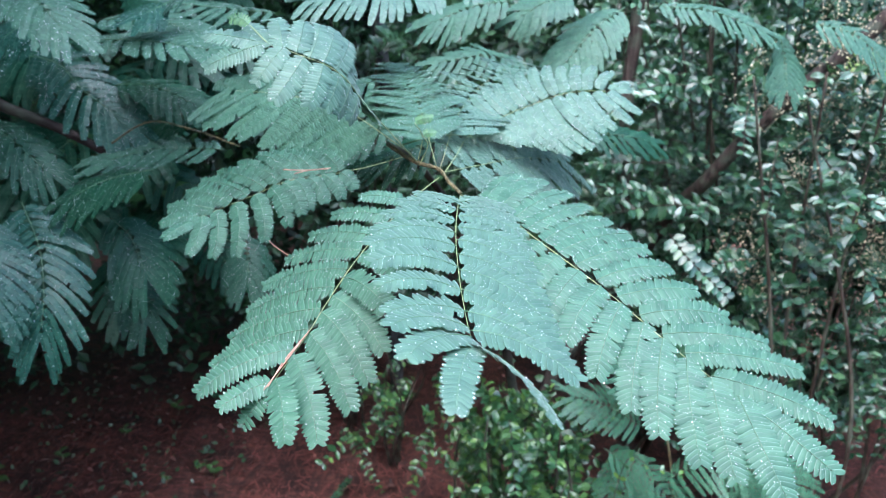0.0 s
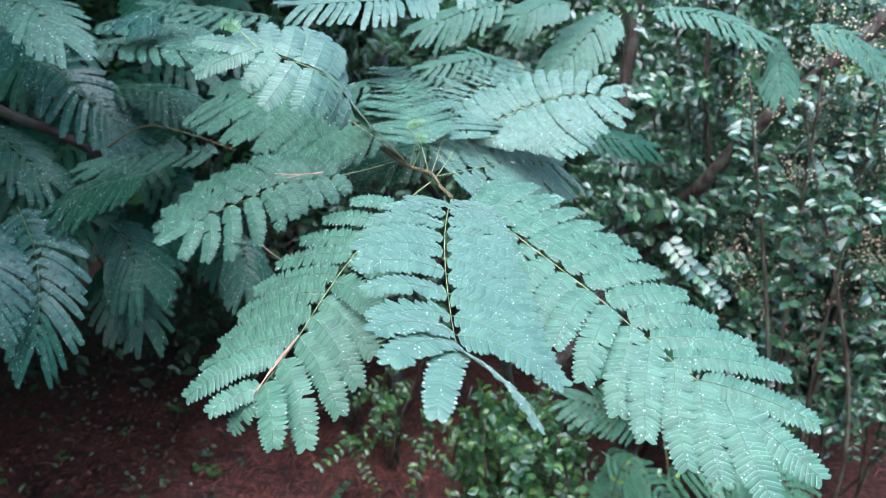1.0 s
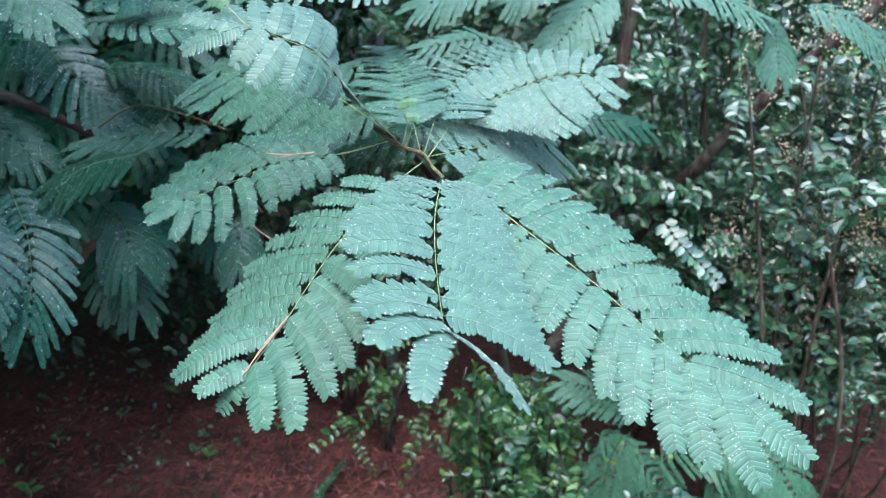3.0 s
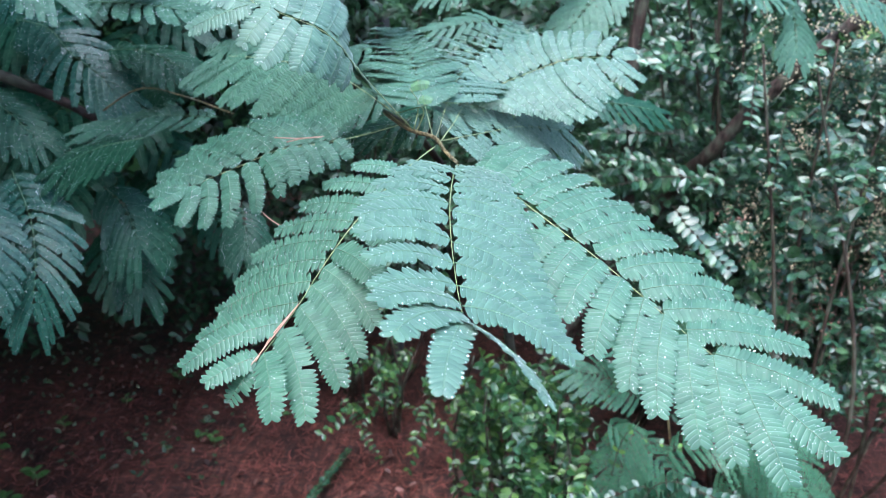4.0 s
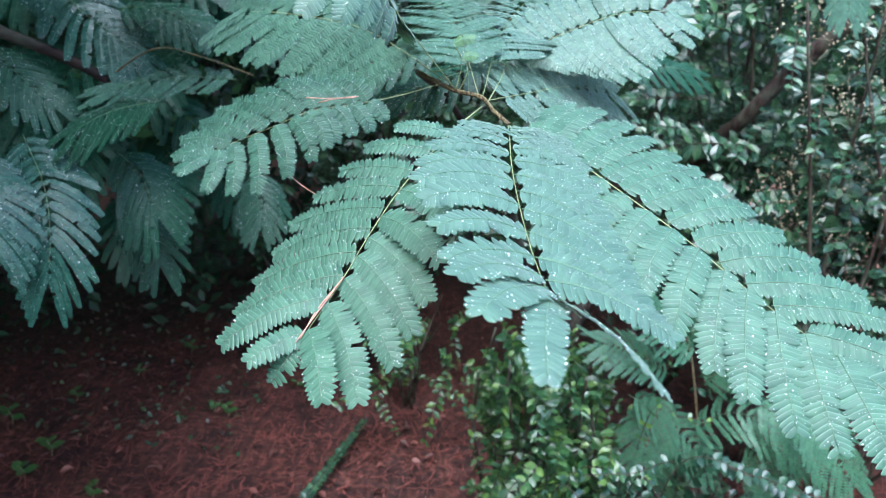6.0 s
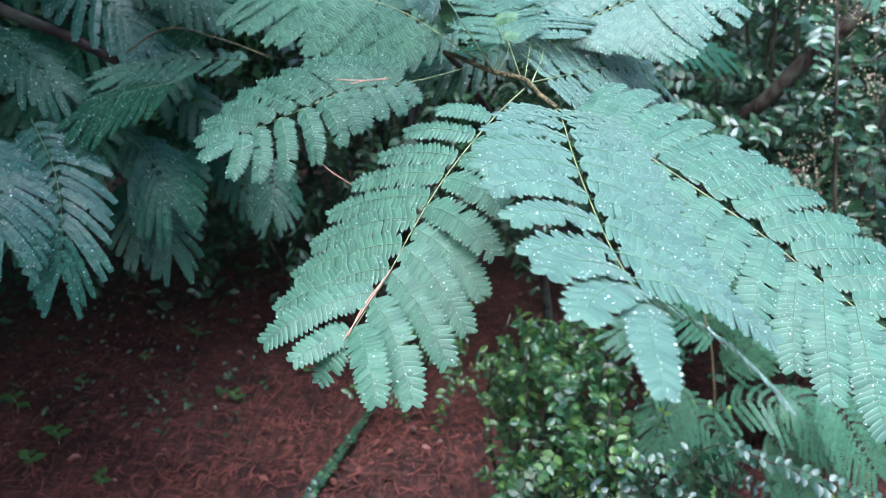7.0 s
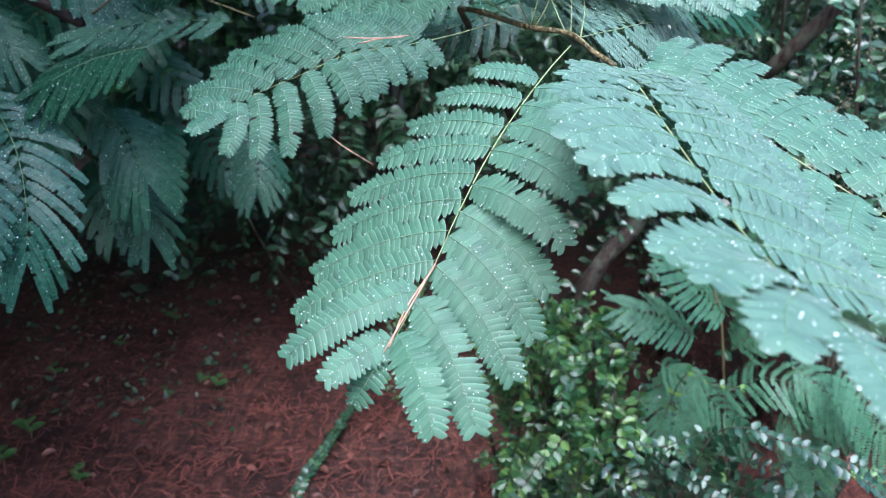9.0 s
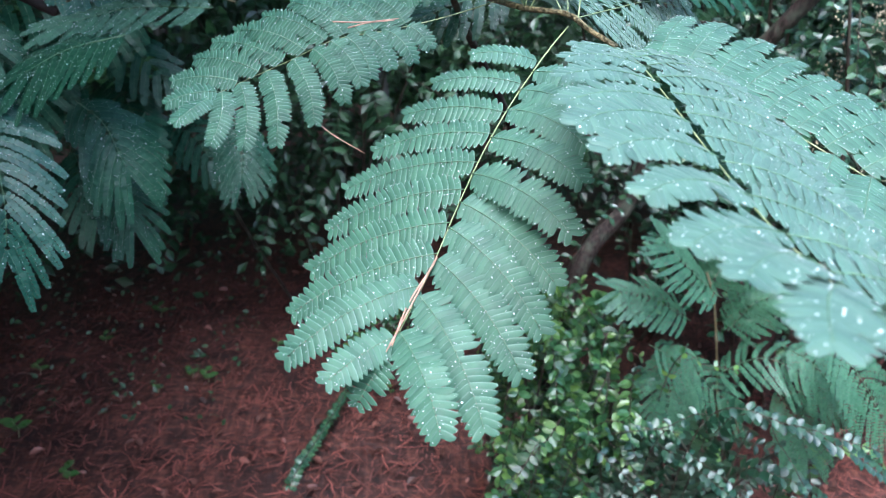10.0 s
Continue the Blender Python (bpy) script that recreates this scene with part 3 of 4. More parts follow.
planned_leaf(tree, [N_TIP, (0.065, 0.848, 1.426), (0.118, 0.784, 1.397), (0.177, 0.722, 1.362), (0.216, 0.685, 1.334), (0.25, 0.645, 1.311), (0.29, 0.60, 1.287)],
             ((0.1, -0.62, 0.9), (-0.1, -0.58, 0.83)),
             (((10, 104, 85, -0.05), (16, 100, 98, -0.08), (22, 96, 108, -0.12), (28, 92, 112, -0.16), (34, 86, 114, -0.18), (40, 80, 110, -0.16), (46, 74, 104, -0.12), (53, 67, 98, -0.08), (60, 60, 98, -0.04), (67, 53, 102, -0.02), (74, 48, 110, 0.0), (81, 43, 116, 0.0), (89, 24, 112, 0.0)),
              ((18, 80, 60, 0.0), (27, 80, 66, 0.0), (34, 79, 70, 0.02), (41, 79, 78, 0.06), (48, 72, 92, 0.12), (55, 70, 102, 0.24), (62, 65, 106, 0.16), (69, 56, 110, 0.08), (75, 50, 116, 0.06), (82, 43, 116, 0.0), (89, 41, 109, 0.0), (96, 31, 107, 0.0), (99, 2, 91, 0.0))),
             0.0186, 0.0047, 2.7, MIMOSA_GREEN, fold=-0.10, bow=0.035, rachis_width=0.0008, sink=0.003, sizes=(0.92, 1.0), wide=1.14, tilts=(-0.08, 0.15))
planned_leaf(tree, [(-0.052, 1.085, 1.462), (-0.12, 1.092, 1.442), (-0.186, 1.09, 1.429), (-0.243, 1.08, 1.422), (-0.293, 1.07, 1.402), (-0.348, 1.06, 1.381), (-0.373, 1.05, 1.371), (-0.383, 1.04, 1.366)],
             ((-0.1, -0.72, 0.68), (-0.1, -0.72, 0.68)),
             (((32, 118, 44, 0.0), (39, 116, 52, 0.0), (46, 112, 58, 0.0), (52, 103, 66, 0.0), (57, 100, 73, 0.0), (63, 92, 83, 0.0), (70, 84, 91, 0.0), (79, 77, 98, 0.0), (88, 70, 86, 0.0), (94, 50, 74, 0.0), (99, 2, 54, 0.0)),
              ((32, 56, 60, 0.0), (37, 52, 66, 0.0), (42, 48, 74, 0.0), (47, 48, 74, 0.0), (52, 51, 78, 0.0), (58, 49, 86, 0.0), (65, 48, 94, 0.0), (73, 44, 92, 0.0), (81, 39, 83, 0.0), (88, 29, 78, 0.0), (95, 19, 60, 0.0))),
             0.0158, 0.0042, 1.5, MIMOSA_HALF_SHADED, rachis_width=0.0007, sink=0.0025)
planned_leaf(tree, [(-0.037, 1.03, 1.457), (-0.066, 0.968, 1.500), (-0.097, 0.905, 1.546), (-0.116, 0.87, 1.579), (-0.138, 0.855, 1.597), (-0.164, 0.85, 1.607), (-0.191, 0.85, 1.617), (-0.213, 0.855, 1.622)],
             ((-0.1, -0.75, 0.65), (0.0, -0.55, 0.83)),
             (((57, 88, 44, 0.0), (63, 88, 50, 0.0), (69, 86, 56, 0.0), (76, 87, 66, 0.0), (83, 79, 74, 0.0), (91, 80, 54, 0.0), (98, 44, 76, 0.0)),
              ((43, 134, 84, 0.0), (47, 131, 90, 0.0), (51, 128, 92, 0.0), (56, 123, 94, 0.0), (61, 117, 92, 0.0), (66, 110, 90, 0.0), (71, 102, 86, 0.0), (76, 94, 80, 0.0), (81, 88, 74, 0.0), (86, 80, 66, 0.0), (91, 60, 58, 0.0), (96, 34, 54, 0.0), (99, -6, 72, 0.0))),
             0.0175, 0.0044, 1.9, rachis_width=0.0008, bow=0.02, wide=1.22, tilts=(0.12, -0.06))
planned_leaf(tree, [(0.0, 0.945, 1.452), (0.020, 1.02, 1.470), (0.04, 1.10, 1.489), (0.083, 1.12, 1.512), (0.138, 1.14, 1.533), (0.197, 1.15, 1.552), (0.247, 1.15, 1.556), (0.276, 1.15, 1.555)],
             ((0.0, -0.65, 0.76), (0.0, -0.65, 0.76)),
             (((41, 116, 60, 0.0), (45, 110, 64, 0.0), (49, 103, 66, 0.0), (53, 98, 68, 0.0), (57, 93, 69, 0.0), (61, 92, 70, 0.0), (65, 91, 72, 0.0), (69, 88, 74, 0.0), (73, 84, 76, 0.0), (77, 82, 71, 0.0), (81, 82, 64, 0.0), (85, 80, 61, 0.0), (89, 74, 61, 0.0), (93, 56, 54, 0.0), (97, 30, 42, 0.0), (99, 8, 30, 0.0)),
              ((43, 62, 52, 0.0), (46, 68, 60, 0.0), (49, 75, 70, 0.0), (53, 80, 78, 0.0), (57, 82, 94, 0.0), (61, 83, 108, 0.0), (65, 84, 120, 0.0), (69, 82, 126, 0.0), (73, 80, 126, 0.0), (77, 77, 118, 0.0), (82, 71, 102, 0.0), (87, 65, 96, 0.0), (92, 58, 88, 0.0), (97, 45, 66, 0.0))),
             0.0120, 0.0042, 2.0, rachis_width=0.0008, wide=1.14, tilts=(-0.05, 0.10))
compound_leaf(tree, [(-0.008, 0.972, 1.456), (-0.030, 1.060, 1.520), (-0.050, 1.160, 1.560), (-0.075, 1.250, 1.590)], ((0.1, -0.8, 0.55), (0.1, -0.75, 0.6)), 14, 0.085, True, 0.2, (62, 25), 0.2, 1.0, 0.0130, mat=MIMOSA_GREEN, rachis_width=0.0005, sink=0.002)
compound_leaf(tree, [(-0.005, 0.966, 1.456), (0.026, 1.120, 1.525), (0.078, 1.280, 1.568), (0.146, 1.420, 1.599)], ((-0.1, -0.8, 0.55), (-0.1, -0.75, 0.6)), 15, 0.10, True, 0.2, (78, 30), 0.2, 1.0, 0.0130, rachis_width=0.0005, sink=0.002)
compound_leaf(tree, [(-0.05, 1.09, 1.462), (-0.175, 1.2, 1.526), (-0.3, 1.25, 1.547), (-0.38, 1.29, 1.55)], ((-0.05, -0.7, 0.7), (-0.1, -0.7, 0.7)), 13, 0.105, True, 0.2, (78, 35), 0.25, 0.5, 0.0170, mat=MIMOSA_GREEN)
compound_leaf(tree, [(-0.001, 0.955, 1.453), (0.06, 1.04, 1.452), (0.13, 1.12, 1.452), (0.20, 1.19, 1.436)], ((0.1, -0.75, 0.65), (0.1, -0.75, 0.65)), 11, 0.085, True, 0.15, (75, 35), 0.2, 1.2, 0.0150, rachis_width=0.0006)
compound_leaf(tree, [(-0.07, 1.15, 1.468), (0.0, 1.3, 1.47), (0.08, 1.42, 1.45), (0.18, 1.55, 1.41)], ((0, -0.7, 0.7), (0, -0.7, 0.7)), 10, 0.10, True, 0.25, (75, 35), 0.2, 0.2, 0.0170)



def young_leaf(stalk, comb, size):
    """A half-unfolded leaf: a pale stalk that ends in one small comb of bright leaflets."""
    b = Build()
    b.tube(spline(list(stalk) + [comb[0]], 14), 0.0008, 0.0006, 6)
    leaf = part("compound_leaf", under(tree, b), RACHIS, tree, "young half-unfolded bright green leaf on a pale stalk")
    c = spline(comb, 12)
    part("pinna", under(tree, pinna(c, np.array((0.0, -0.9, 0.45)), size, True, None, -0.3, 10, 0.8)), [MIMOSA_BUD, RACHIS_DARK, MARGIN], leaf)


young_leaf([(-0.037, 1.03, 1.457), (-0.030, 1.02, 1.495)], [(-0.041, 1.01, 1.517), (-0.029, 1.005, 1.523), (-0.014, 1.0, 1.524)], 0.0085)
young_leaf([(-0.033, 1.02, 1.457), (-0.022, 1.01, 1.484)], [(-0.029, 1.0, 1.500), (-0.020, 0.998, 1.504), (-0.010, 0.995, 1.502)], 0.0072)
young_leaf([(-0.205, 0.855, 1.620), (-0.22, 0.858, 1.635)], [(-0.227, 0.86, 1.642), (-0.238, 0.86, 1.650), (-0.252, 0.86, 1.648)], 0.0090)

# leaves behind, of the same tree and its neighbours
FAR = [
    [(0.322, 1.7, 1.435), (0.431, 1.7, 1.429), (0.501, 1.7, 1.415)], [(0.011, 1.300, 1.718), (-0.091, 1.200, 1.704), (-0.197, 1.120, 1.692)],
    [(0.166, 1.5, 1.82), (0.081, 1.4, 1.775), (0.04, 1.32, 1.735)], [(0.334, 1.6, 1.84), (0.235, 1.5, 1.81), (0.17, 1.42, 1.775)],
    [(0.395, 1.6, 1.715), (0.325, 1.55, 1.672), (0.255, 1.5, 1.6)], [(0.477, 1.7, 1.726), (0.603, 1.65, 1.71), (0.7, 1.6, 1.666)],
    [(0.747, 1.62, 1.661), (0.764, 1.62, 1.612), (0.767, 1.6, 1.551)], [(0.822, 1.65, 1.686), (0.91, 1.62, 1.661), (0.983, 1.6, 1.6)],
    [(0.162, 1.700, 1.737), (0.070, 1.680, 1.723), (-0.020, 1.650, 1.688)], [(0.247, 2.000, 1.579), (0.126, 1.950, 1.617), (-0.011, 1.900, 1.598)],
    [(0.314, 1.750, 1.744), (0.243, 1.720, 1.736), (0.182, 1.700, 1.703)],
]
back_tree = thing("mimosa_tree", (0.36, 2.2, -0.2), "slender mimosa tree with a brown trunk and drooping feathery leaves", "tree")
wood(back_tree, "trunk", [(0.20, 2.2, -0.2), (0.371, 2.2, 0.541), (0.525, 2.25, 0.751), (0.612, 2.3, 1.025), (0.606, 2.33, 1.252), (0.608, 2.35, 1.528), (0.622, 2.35, 1.791), (0.60, 2.35, 2.6)], 0.028, 0.017, BARK, 24, 0.12, "", 80)
for k, q in enumerate(FAR):
    compound_leaf(back_tree, q, ((0, -0.5, 0.8), (0, -0.6, 0.75)), (11, 17, 14, 14, 13, 16, 10, 14, 12, 12, 12)[k], (0.055, 0.055, 0.060, 0.065, 0.075, 0.055, 0.055, 0.065, 0.075, 0.08, 0.07)[k], False, 0.1, (75, 30), 0.3, 0.15 if k < 6 else 0.0, (0.0080, 0.0068, 0.0070, 0.0070, 0.0075, 0.0062, 0.0062, 0.0066, 0.0078, 0.0085, 0.008)[k], -0.08, count=18, mat=MIMOSA if k in (1, 2) else MIMOSA_SHADED if k == 0 else MIMOSA_GREEN, sweep=0.22)

left_tree = thing("mimosa_tree", (-2.6, 2.3, -0.1), "shaded mimosa tree with a dark wet limb and drooping leaves", "tree")
wood(left_tree, "trunk", [(-2.6, 2.3, -0.15), (-2.55, 2.25, 0.8), (-2.45, 2.2, 1.6), (-2.4, 2.2, 2.3)], 0.06, 0.045, BARK_WET, 12)
wood(left_tree, "limb", [(-2.46, 2.2, 1.5), (-1.8, 1.95, 1.66), (-1.206, 1.7, 1.574), (-1.027, 1.65, 1.503), (-0.887, 1.62, 1.456), (-0.774, 1.6, 1.403)], 0.030, 0.010, BARK_WET, 10)
wood(left_tree, "twig", [(-0.78, 1.6, 1.406), (-0.66, 1.58, 1.47), (-0.56, 1.57, 1.455), (-0.45, 1.55, 1.42)], 0.0022, 0.0014, TWIG, 6)
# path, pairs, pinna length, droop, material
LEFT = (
    ([(-0.776, 1.70, 1.548), (-0.689, 1.70, 1.546), (-0.575, 1.65, 1.505)], 11, 0.090, 0.35, MIMOSA_SHADED),
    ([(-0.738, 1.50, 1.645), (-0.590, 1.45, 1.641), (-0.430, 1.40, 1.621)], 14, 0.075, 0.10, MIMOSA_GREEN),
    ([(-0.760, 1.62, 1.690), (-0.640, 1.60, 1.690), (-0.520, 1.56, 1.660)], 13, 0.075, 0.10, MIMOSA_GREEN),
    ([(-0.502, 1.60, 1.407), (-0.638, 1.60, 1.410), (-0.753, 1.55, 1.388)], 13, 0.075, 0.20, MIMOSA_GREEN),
    ([(-0.627, 1.50, 1.376), (-0.718, 1.48, 1.357), (-0.785, 1.45, 1.324)], 12, 0.080, 0.55, MIMOSA_SHADED),
    ([(-0.890, 1.45, 1.314), (-0.820, 1.37, 1.235), (-0.795, 1.32, 1.155), (-0.795, 1.29, 1.085)], 14, 0.100, 0.42, MIMOSA_SHADED_BLUE),
    ([(-0.960, 1.36, 1.300), (-0.900, 1.30, 1.240), (-0.870, 1.26, 1.160)], 12, 0.100, 0.42, MIMOSA_SHADED_BLUE),
    ([(-0.780, 1.60, 1.248), (-0.728, 1.58, 1.205), (-0.693, 1.55, 1.132)], 10, 0.095, 0.50, MIMOSA_SHADED),
    ([(-0.806, 1.66, 1.110), (-0.748, 1.63, 1.060), (-0.725, 1.60, 1.000)], 10, 0.085, 0.50, MIMOSA_SHADED),
    ([(-0.600, 2.05, 1.090), (-0.580, 2.00, 1.030), (-0.575, 1.95, 0.980)], 9, 0.085, 0.50, MIMOSA_SHADED),
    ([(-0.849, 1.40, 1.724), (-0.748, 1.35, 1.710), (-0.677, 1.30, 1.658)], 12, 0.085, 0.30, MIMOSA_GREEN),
    ([(-0.816, 1.60, 1.707), (-0.877, 1.55, 1.681), (-0.912, 1.50, 1.645)], 11, 0.090, 0.45, MIMOSA_SHADED_BLUE),
    ([(-0.507, 1.50, 1.743), (-0.562, 1.50, 1.716), (-0.590, 1.45, 1.691)], 9, 0.070, 0.30, MIMOSA_SHADED_BLUE),
    ([(-1.060, 1.60, 1.470), (-0.980, 1.58, 1.440), (-0.890, 1.55, 1.370)], 11, 0.085, 0.45, MIMOSA_SHADED),
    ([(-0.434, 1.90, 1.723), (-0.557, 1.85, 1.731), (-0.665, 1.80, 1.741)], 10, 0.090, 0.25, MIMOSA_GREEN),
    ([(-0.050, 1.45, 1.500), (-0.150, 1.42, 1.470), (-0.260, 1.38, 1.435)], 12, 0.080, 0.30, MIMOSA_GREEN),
    ([(0.060, 1.55, 1.455), (-0.050, 1.50, 1.425), (-0.150, 1.45, 1.395)], 11, 0.080, 0.30, MIMOSA_SHADED),
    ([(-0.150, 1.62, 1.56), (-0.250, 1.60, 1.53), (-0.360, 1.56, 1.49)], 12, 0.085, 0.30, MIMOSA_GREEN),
    ([(-0.560, 1.75, 1.480), (-0.640, 1.74, 1.470), (-0.720, 1.72, 1.430)], 10, 0.080, 0.40, MIMOSA_SHADED),
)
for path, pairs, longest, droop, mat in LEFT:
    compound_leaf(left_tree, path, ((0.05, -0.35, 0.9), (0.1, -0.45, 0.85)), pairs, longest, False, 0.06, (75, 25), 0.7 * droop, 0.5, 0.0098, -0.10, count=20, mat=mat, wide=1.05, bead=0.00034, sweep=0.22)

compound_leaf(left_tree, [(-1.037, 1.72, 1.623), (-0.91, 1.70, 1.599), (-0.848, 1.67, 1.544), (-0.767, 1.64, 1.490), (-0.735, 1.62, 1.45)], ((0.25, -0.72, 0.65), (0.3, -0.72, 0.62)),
              13, 0.10, False, 0.2, (80, 20), 0.2, 0.8, 0.0125, -0.10, count=20, mat=MIMOSA_SHADED_BLUE, wide=1.05, bead=0.00034)

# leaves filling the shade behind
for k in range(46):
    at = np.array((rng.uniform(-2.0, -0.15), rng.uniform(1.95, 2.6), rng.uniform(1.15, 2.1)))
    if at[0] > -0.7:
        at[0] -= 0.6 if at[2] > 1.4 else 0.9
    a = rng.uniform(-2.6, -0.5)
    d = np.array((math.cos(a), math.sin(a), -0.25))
    compound_leaf(left_tree, [at, at + 0.14 * d, at + 0.28 * d + np.array((0, 0, -0.05))], ((0, -0.4, 0.9), (0, -0.5, 0.85)), 8, 0.11, False, 0.1, (75, 30), 0.35, 0.0, 0.0135, 0.0, count=18, mat=MIMOSA_SHADED)

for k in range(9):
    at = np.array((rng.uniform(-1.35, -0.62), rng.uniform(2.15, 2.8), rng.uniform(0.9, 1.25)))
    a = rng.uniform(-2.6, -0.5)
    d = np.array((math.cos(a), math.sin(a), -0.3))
    compound_leaf(left_tree, [at, at + 0.12 * d, at + 0.24 * d + np.array((0, 0, -0.05))], ((0, -0.5, 0.8), (0, -0.6, 0.75)), 8, 0.10, False, 0.1, (75, 30), 0.35, 0.0, 0.0135, 0.0, count=18, mat=MIMOSA_SHADED)

low_tree = thing("mimosa_sapling", (0.75, 1.85, -0.22), "low mimosa sapling with soft green feathery leaves", "sapling")
wood(low_tree, "stem", [(0.75, 1.85, -0.24), (0.72, 1.85, 0.2), (0.64, 1.82, 0.6), (0.60, 1.82, 0.72)], 0.006, 0.003, TWIG, 6)
LOW = [
    [(0.592, 1.85, 0.559), (0.482, 1.85, 0.631), (0.384, 1.84, 0.664)], [(0.64, 1.8, 0.656), (0.554, 1.8, 0.732), (0.47, 1.8, 0.82)],
    [(0.624, 1.75, 0.445), (0.736, 1.7, 0.53), (0.882, 1.62, 0.464)], [(0.464, 1.8, 0.522), (0.591, 1.78, 0.443), (0.688, 1.72, 0.357)],
    [(0.815, 1.6, 0.643), (0.868, 1.55, 0.582), (0.932, 1.5, 0.474)],
    [(0.673, 1.8, 0.553), (0.722, 1.78, 0.649), (0.774, 1.75, 0.682)],
    [(0.774, 1.7, 0.563), (0.83, 1.66, 0.538), (0.897, 1.62, 0.464)],
    [(0.562, 1.78, 0.533), (0.518, 1.75, 0.448), (0.504, 1.72, 0.361)],
    [(0.756, 1.68, 0.457), (0.81, 1.64, 0.381), (0.835, 1.6, 0.305)],
    [(0.615, 1.82, 0.679), (0.636, 1.8, 0.77), (0.657, 1.78, 0.842)],
]
for q in LOW:
    compound_leaf(low_tree, q, ((-0.1, -0.35, 0.9), (-0.1, -0.5, 0.8)), 14, 0.095, False, 0.08, (75, 30), 0.3, 0.0, 0.0079, -0.05, count=17, mat=MIMOSA_YOUNG, sweep=0.25, wide=0.84)


# ---- other trunks ----
def lone_trunk(path, r0, r1, mat, label):
    t = thing("tree_trunk", path[0], label, "tree trunk")
    wood(t, "bark", path, r0, r1, mat, 30, 0.09, "", 70)
    return t


lone_trunk([(0.25, 2.9, -0.25), (0.719, 2.35, 0.993), (0.807, 2.12, 1.249), (0.889, 2.03, 1.403), (1.006, 1.95, 1.556), (1.125, 1.88, 1.698), (1.248, 1.82, 1.889), (1.6, 1.75, 2.4)], 0.024, 0.018, BARK, "leaning brown tree trunk with fine ridged bark")
lone_trunk([(-0.25, 3.5, -0.2), (-0.265, 3.5, 1.219), (-0.297, 3.5, 1.639), (-0.311, 3.5, 1.884), (-0.306, 3.5, 2.6)], 0.036, 0.032, BARK_GREY, "upright grey tree trunk in the shade")


# ---- shrubs ----
def shrub(base, name, label, box, sprays, leaf_length, mat, stems, reach=0.34, flat=0.6):
    t = thing(name, base, label, "shrub")
    low, high = np.array(box[0], float), np.array(box[1], float)
    base = np.array(base)
    tops = []
    for k in range(stems):
        top = rng.uniform(low, high)
        top[2] = high[2] * rng.uniform(0.75, 1.0)
        foot = base + np.array((rng.normal(0, 0.07), rng.normal(0, 0.07), 0))
        mid = 0.5 * (foot + top) + rng.normal(0, 0.08, 3)
        wood(t, "stem", [foot, mid, top], 0.009, 0.003, SHRUB_STEM, 5)
        tops.append((foot, mid, top))
    for k in range(sprays):
        q = rng.uniform(-1, 1, 3)
        while (abs(q) ** 2.6).sum() > 1.25:
            q = rng.uniform(-1, 1, 3)
        at = (low + high) / 2 + q * (high - low) / 2 * 1.08
        out = unit(at - (low + high) / 2 + rng.normal(0, 0.25, 3) + np.array((0, -0.25, 0.05)))
        n = int(rng.integers(8, 14))
        b = spray(at - out * reach * 0.5, out, reach * rng.uniform(0.6, 1.25), n, leaf_length * rng.uniform(0.8, 1.2), rng.uniform(0.05, 0.4), flat)
        part("leafy_twig", under(t, b), [mat, SHRUB_STEM], t, smooth=False)
    return t


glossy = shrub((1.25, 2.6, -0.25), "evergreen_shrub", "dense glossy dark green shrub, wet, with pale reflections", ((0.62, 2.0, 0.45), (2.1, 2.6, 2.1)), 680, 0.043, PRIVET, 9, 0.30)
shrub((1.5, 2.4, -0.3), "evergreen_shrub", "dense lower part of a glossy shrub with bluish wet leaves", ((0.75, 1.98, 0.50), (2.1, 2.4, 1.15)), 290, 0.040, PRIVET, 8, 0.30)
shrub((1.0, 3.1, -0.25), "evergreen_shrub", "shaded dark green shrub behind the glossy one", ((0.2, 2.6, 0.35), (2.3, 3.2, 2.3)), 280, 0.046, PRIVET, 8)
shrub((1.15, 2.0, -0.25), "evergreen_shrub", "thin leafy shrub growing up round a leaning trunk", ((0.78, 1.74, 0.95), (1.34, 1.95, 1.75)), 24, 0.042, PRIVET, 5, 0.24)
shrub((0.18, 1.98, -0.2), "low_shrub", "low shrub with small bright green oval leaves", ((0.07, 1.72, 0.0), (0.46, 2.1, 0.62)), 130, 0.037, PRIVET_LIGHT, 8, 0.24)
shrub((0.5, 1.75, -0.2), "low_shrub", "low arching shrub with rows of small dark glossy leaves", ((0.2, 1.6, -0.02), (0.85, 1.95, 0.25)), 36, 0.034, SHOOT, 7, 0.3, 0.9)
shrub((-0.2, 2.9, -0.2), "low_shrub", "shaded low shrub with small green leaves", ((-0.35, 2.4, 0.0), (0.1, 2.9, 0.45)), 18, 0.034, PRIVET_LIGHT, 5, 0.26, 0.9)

shrub((-0.5, 3.1, -0.2), "evergreen_shrub", "dim dark shrub deep in the shade", ((-1.6, 2.75, 0.5), (0.6, 3.25, 2.3)), 260, 0.055, WOODS, 8)


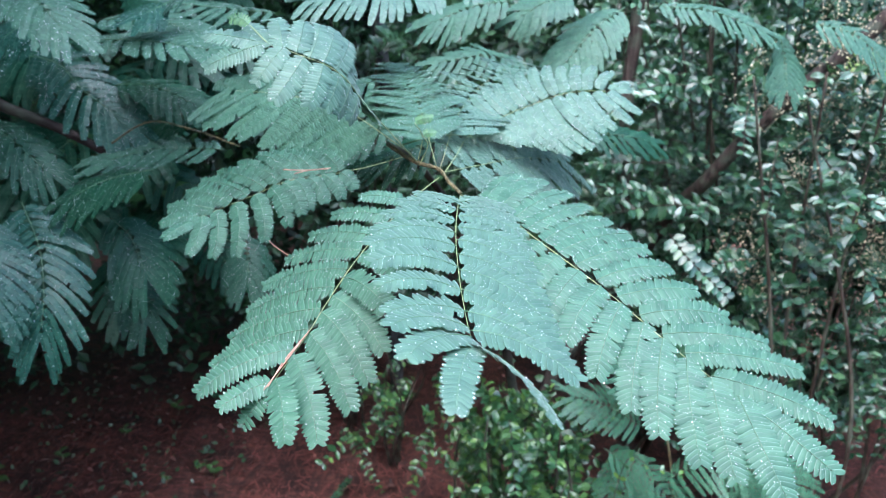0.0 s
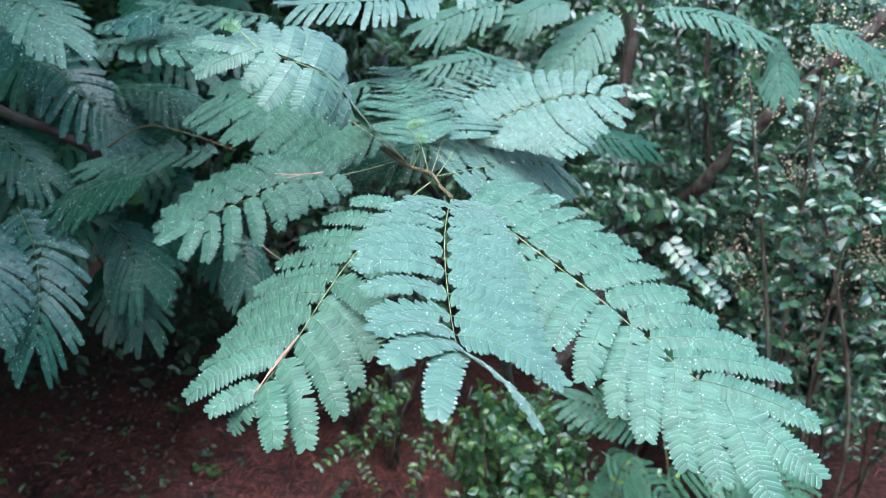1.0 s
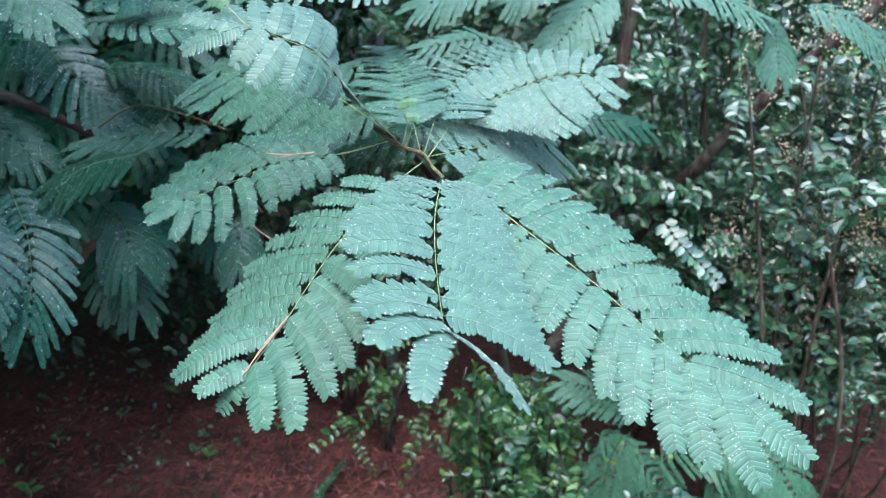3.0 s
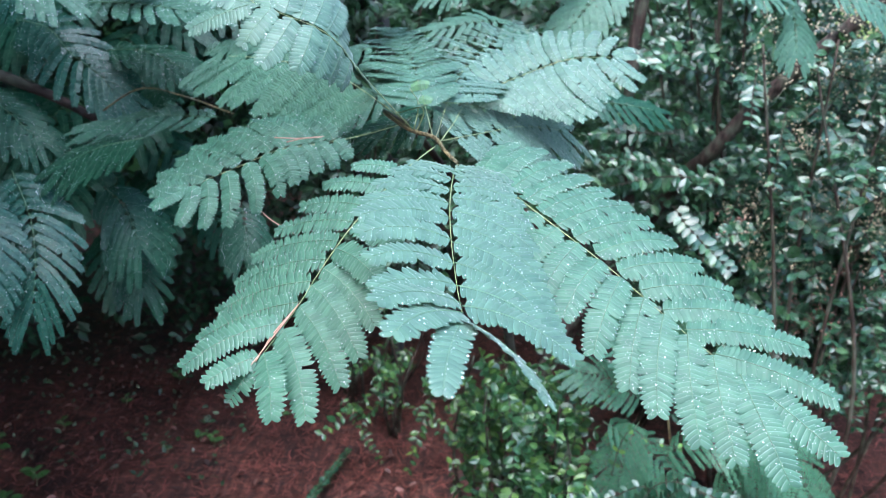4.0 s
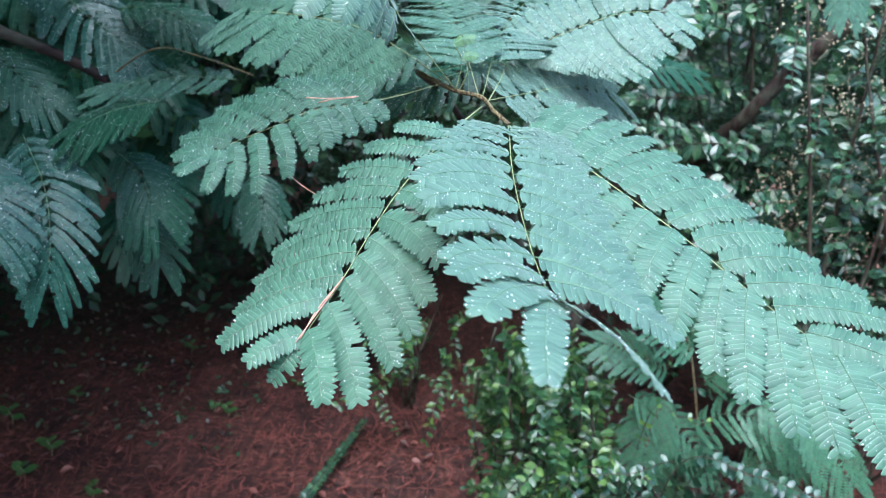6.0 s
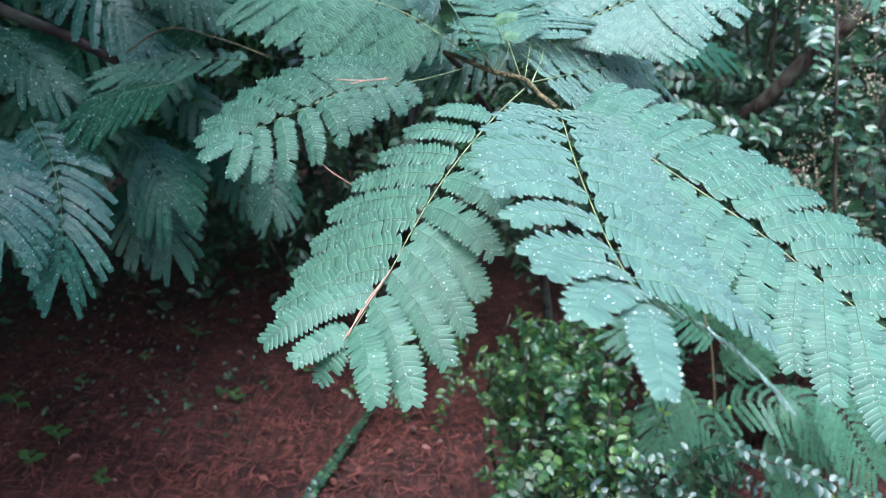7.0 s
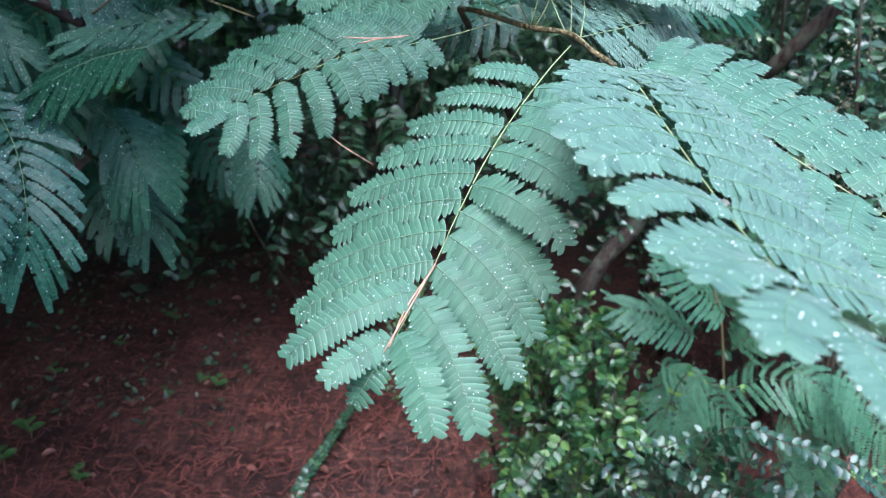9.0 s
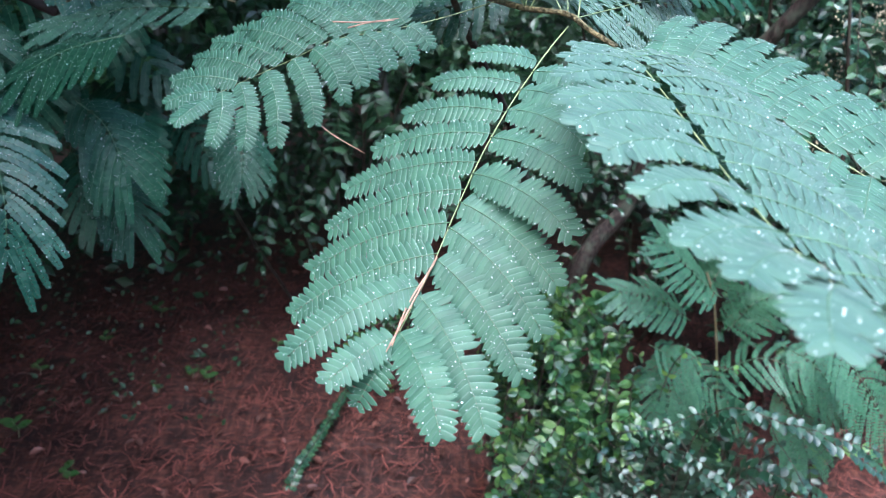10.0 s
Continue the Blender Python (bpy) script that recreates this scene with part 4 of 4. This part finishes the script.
def clusters(owner, name, label, mat, low, high, count, spread, grain, per):
    """Loose heads of tiny round grains, for fruits or background specks, each head a part of the shrub."""
    v = np.array(((1, 0, 0), (0, 1, 0), (-1, 0, 0), (0, -1, 0), (0, 0, 1), (0, 0, -1)), float)
    f = ((0, 1, 4), (1, 2, 4), (2, 3, 4), (3, 0, 4), (1, 0, 5), (2, 1, 5), (3, 2, 5), (0, 3, 5))
    for k in range(count):
        heart = rng.uniform(low, high)
        b = Build()
        c = rng.normal(0, spread, (per, 3))
        b.many(c[:, None] + (grain * rng.uniform(0.6, 1.3, per))[:, None, None] * v[None], f)
        for q in c[:: 9]:
            b.tube(np.array(((0, 0, -spread), q)), 0.0005, 0.0004, 3)
        b.v = [q + heart for q in b.v]
        part(name, under(owner, b), mat, owner, label, "stuff")


# pale grains standing in for lit background seen through the shrub's gaps
clusters(glossy, "pale_gap_specks", "pale tan specks among the shrub leaves, standing in for lit background in the gaps", TAN, np.array((0.85, 1.84, 0.95)), np.array((1.85, 2.04, 1.75)), 200, 0.042, 0.0033, 22)
# red-brown grains added to stand for litter glimpsed between the leaves
clusters(glossy, "litter_gap_specks", "red-brown specks among the shrub leaves, standing in for litter seen through them", RED_BROWN, np.array((0.80, 1.92, 0.7)), np.array((1.3, 2.1, 1.08)), 26, 0.035, 0.0040, 18)
clusters(glossy, "berry_head", "small green berry cluster on the shrub", BERRY, np.array((1.0, 1.85, 1.1)), np.array((1.5, 2.0, 1.65)), 22, 0.018, 0.0045, 22)


def seedling(x, y, height, leaves, leaf_length, mat=None):
    z = float(ground_height(x, y))
    t = thing("seedling", (x, y, z), "small green seedling growing through pine straw", "seedling", "seedlings on the forest floor")
    b = Build()
    b.tube(np.array(((x, y, z - 0.005), (x + 0.01, y, z + height * 0.5), (x, y - 0.01, z + height))), 0.0015, 0.0008, 4)
    part("stem", under(t, b), RACHIS, t)
    for k in range(leaves):
        a = k * 2.4 + rng.uniform(0, 0.6)
        o = unit((math.cos(a), math.sin(a), rng.uniform(-0.1, 0.4)))
        w = unit(np.cross((0, -0.3, 1), o))
        nn = np.cross(o, w)
        at = np.array((x, y, z + height * (0.45 + 0.55 * k / leaves)))
        b = Build()
        b.add(at + leaf_length * rng.uniform(0.7, 1.2) * (OVATE[:, :1] * o + 0.62 * OVATE[:, 1:2] * w + 0.15 * OVATE[:, 2:] * nn), OVATE_FACES)
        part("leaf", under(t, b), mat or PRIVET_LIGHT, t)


for x, y, h, n, ln in ((-0.98, 2.62, 0.07, 4, 0.05), (-1.05, 2.66, 0.05, 3, 0.04), (-1.28, 2.06, 0.05, 4, 0.05), (-1.52, 2.25, 0.08, 5, 0.05), (-1.55, 2.12, 0.06, 4, 0.055), (-1.60, 2.60, 0.06, 4, 0.04),
                       (-1.45, 2.85, 0.05, 4, 0.035), (-1.15, 2.55, 0.04, 3, 0.03), (-1.3, 3.1, 0.06, 4, 0.04), (-1.75, 2.4, 0.09, 6, 0.045), (-1.85, 2.15, 0.09, 6, 0.05), (-0.75, 2.9, 0.05, 3, 0.035)):
    seedling(x, y, h, n, ln)


def leaf_rows(c, pairs, leaf_length, face=(0, -0.35, 1)):
    """Two neat rows of small leaves along a curve of 60 points."""
    tan = np.gradient(c, axis=0)
    b = Build()
    v = []
    for i in range(pairs):
        k = int(4 + 55 * i / (pairs - 1))
        d = unit(tan[k])
        side = unit(np.cross(face, d))
        up = np.cross(d, side)
        for s in (1, -1):
            ln = leaf_length * (1 - 0.35 * (i / pairs) ** 2) * rng.normal(1, 0.1)
            o = unit(s * side + 0.45 * d + up * rng.normal(0.1, 0.15))
            w = unit(np.cross(up, o) + rng.normal(0, 0.15, 3))
            v.append(c[k] + ln * (OVATE[:, :1] * o + 0.68 * OVATE[:, 1:2] * w + 0.15 * OVATE[:, 2:] * np.cross(o, w)))
    b.many(np.array(v), OVATE_FACES)
    return b


def pale_twig(owner, path, pairs, leaf_length):
    """A twig of the shrub that hangs clear of it and shows the sky in its wet leaves."""
    c = spline(path, 60)
    b = Build()
    b.tube(c, 0.002, 0.001, 5)
    twig = part("twig", under(owner, b), SHRUB_STEM, owner, "hanging twig with two neat rows of pale wet leaves")
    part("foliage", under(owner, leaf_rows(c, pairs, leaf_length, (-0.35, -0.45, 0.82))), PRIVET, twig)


def shoot(path, pairs, leaf_length, label, mat):
    """One long arching shoot with two rows of small leaves, rooted in the litter."""
    t = thing("leafy_shoot", path[0], label, "shoot", "arching shoots over the litter")
    c = spline(path, 60)
    b = Build()
    b.tube(c, 0.0028, 0.0012, 5)
    part("stem", under(t, b), SHRUB_STEM, t)
    b = leaf_rows(c, int(pairs * 1.8), leaf_length)
    part("foliage", under(t, b), mat, t)


pale_twig(glossy, [(0.635, 1.90, 1.134), (0.674, 1.86, 1.079), (0.722, 1.83, 1.031), (0.770, 1.80, 0.984)], 12, 0.038)
pale_twig(glossy, [(0.95, 1.90, 1.13), (1.00, 1.87, 1.09), (1.06, 1.84, 1.06)], 8, 0.040)
pale_twig(glossy, [(1.02, 1.88, 1.36), (1.05, 1.85, 1.30), (1.07, 1.83, 1.24)], 8, 0.042)
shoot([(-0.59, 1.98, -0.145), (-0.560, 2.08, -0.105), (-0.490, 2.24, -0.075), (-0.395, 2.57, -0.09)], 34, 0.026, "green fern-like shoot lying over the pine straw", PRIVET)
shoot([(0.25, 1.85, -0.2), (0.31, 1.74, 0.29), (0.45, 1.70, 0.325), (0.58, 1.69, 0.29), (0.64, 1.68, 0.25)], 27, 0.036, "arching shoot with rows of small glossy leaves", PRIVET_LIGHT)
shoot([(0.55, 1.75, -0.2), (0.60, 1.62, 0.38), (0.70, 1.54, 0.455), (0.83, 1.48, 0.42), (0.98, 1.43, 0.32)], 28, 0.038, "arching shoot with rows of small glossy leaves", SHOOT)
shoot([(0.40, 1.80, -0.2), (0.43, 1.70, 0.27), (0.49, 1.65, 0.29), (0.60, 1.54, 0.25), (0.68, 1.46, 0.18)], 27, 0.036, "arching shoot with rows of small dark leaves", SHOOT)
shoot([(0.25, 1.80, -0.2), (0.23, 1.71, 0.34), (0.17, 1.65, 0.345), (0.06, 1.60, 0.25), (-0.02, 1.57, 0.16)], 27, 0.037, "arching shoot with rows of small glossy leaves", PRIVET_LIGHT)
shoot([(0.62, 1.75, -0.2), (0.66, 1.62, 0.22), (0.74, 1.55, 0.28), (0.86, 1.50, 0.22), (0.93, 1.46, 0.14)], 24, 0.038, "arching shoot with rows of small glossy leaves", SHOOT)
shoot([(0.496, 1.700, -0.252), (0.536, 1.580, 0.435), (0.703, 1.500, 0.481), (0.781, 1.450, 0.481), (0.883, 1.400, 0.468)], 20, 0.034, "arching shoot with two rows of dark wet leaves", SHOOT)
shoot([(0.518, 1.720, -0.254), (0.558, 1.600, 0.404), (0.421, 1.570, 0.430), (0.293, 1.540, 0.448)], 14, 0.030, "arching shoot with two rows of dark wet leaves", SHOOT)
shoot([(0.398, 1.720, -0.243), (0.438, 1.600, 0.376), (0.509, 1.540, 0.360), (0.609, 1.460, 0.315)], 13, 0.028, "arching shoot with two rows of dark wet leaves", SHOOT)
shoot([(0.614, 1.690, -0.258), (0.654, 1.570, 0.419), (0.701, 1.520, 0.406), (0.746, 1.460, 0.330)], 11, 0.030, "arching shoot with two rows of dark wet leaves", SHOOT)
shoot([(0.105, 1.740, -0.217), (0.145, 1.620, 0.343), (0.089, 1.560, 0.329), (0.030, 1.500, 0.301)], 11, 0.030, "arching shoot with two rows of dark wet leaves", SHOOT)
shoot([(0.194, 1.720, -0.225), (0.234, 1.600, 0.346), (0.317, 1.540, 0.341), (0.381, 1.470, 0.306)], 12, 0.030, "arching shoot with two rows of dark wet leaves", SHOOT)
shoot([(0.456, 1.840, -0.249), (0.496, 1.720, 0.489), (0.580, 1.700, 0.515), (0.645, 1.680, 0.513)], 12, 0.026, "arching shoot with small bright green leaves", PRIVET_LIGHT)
for k in range(14):
    x, y = rng.uniform(0.15, 0.95), rng.uniform(1.72, 2.0)
    a = rng.uniform(-2.6, -0.6)
    out, up = np.array((math.cos(a), math.sin(a) * 0.6, 0)), rng.uniform(0.25, 0.5)
    foot = np.array((x, y, float(ground_height(x, y)) - 0.01))
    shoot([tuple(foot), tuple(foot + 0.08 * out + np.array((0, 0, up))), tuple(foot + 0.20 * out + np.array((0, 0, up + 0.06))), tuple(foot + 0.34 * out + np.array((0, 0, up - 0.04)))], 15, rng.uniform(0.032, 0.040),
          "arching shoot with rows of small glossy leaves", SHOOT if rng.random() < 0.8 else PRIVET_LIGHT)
at = np.stack((rng.uniform(-2.5, -0.85, 1000), rng.uniform(2.3, 3.8, 1000), rng.uniform(0.0, 0.06, 1000)), 1)[:520]
at[:, 2] += ground_height(at[:, 0], at[:, 1])
tagged(new("ground_cover", leaves_at(at, 0.032).mesh("ground_cover", [WOODS], False)), "scattered small green seedlings in the shade", "ground cover", kind="stuff")
pine_straw(26000)
dead_leaves()


# ---- fallen pine needles caught on the leaves ----
def stray_needle(path):
    b = Build()
    b.tube(spline(path, 8), 0.0008, 0.0005, 5)
    tagged(new("pine_needle", b.mesh("pine_needle", [NEEDLE_FRESH])), "reddish dry pine needle caught on a mimosa leaf", "pine needle", "pine needles caught on the leaves")


stray_needle([(-0.149, 0.727, 1.311), (-0.168, 0.698, 1.290), (-0.188, 0.668, 1.268)])
stray_needle([(-0.151, 0.722, 1.309), (-0.172, 0.697, 1.288), (-0.184, 0.672, 1.270)])
stray_needle([(-0.272, 1.03, 1.345), (-0.249, 1.02, 1.327), (-0.214, 1.02, 1.304)])
stray_needle([(-0.227, 1.06, 1.435), (-0.205, 1.06, 1.44), (-0.176, 1.07, 1.441)])
stray_needle([(-0.242, 1.05, 1.443), (-0.208, 1.05, 1.442), (-0.171, 1.06, 1.444)])
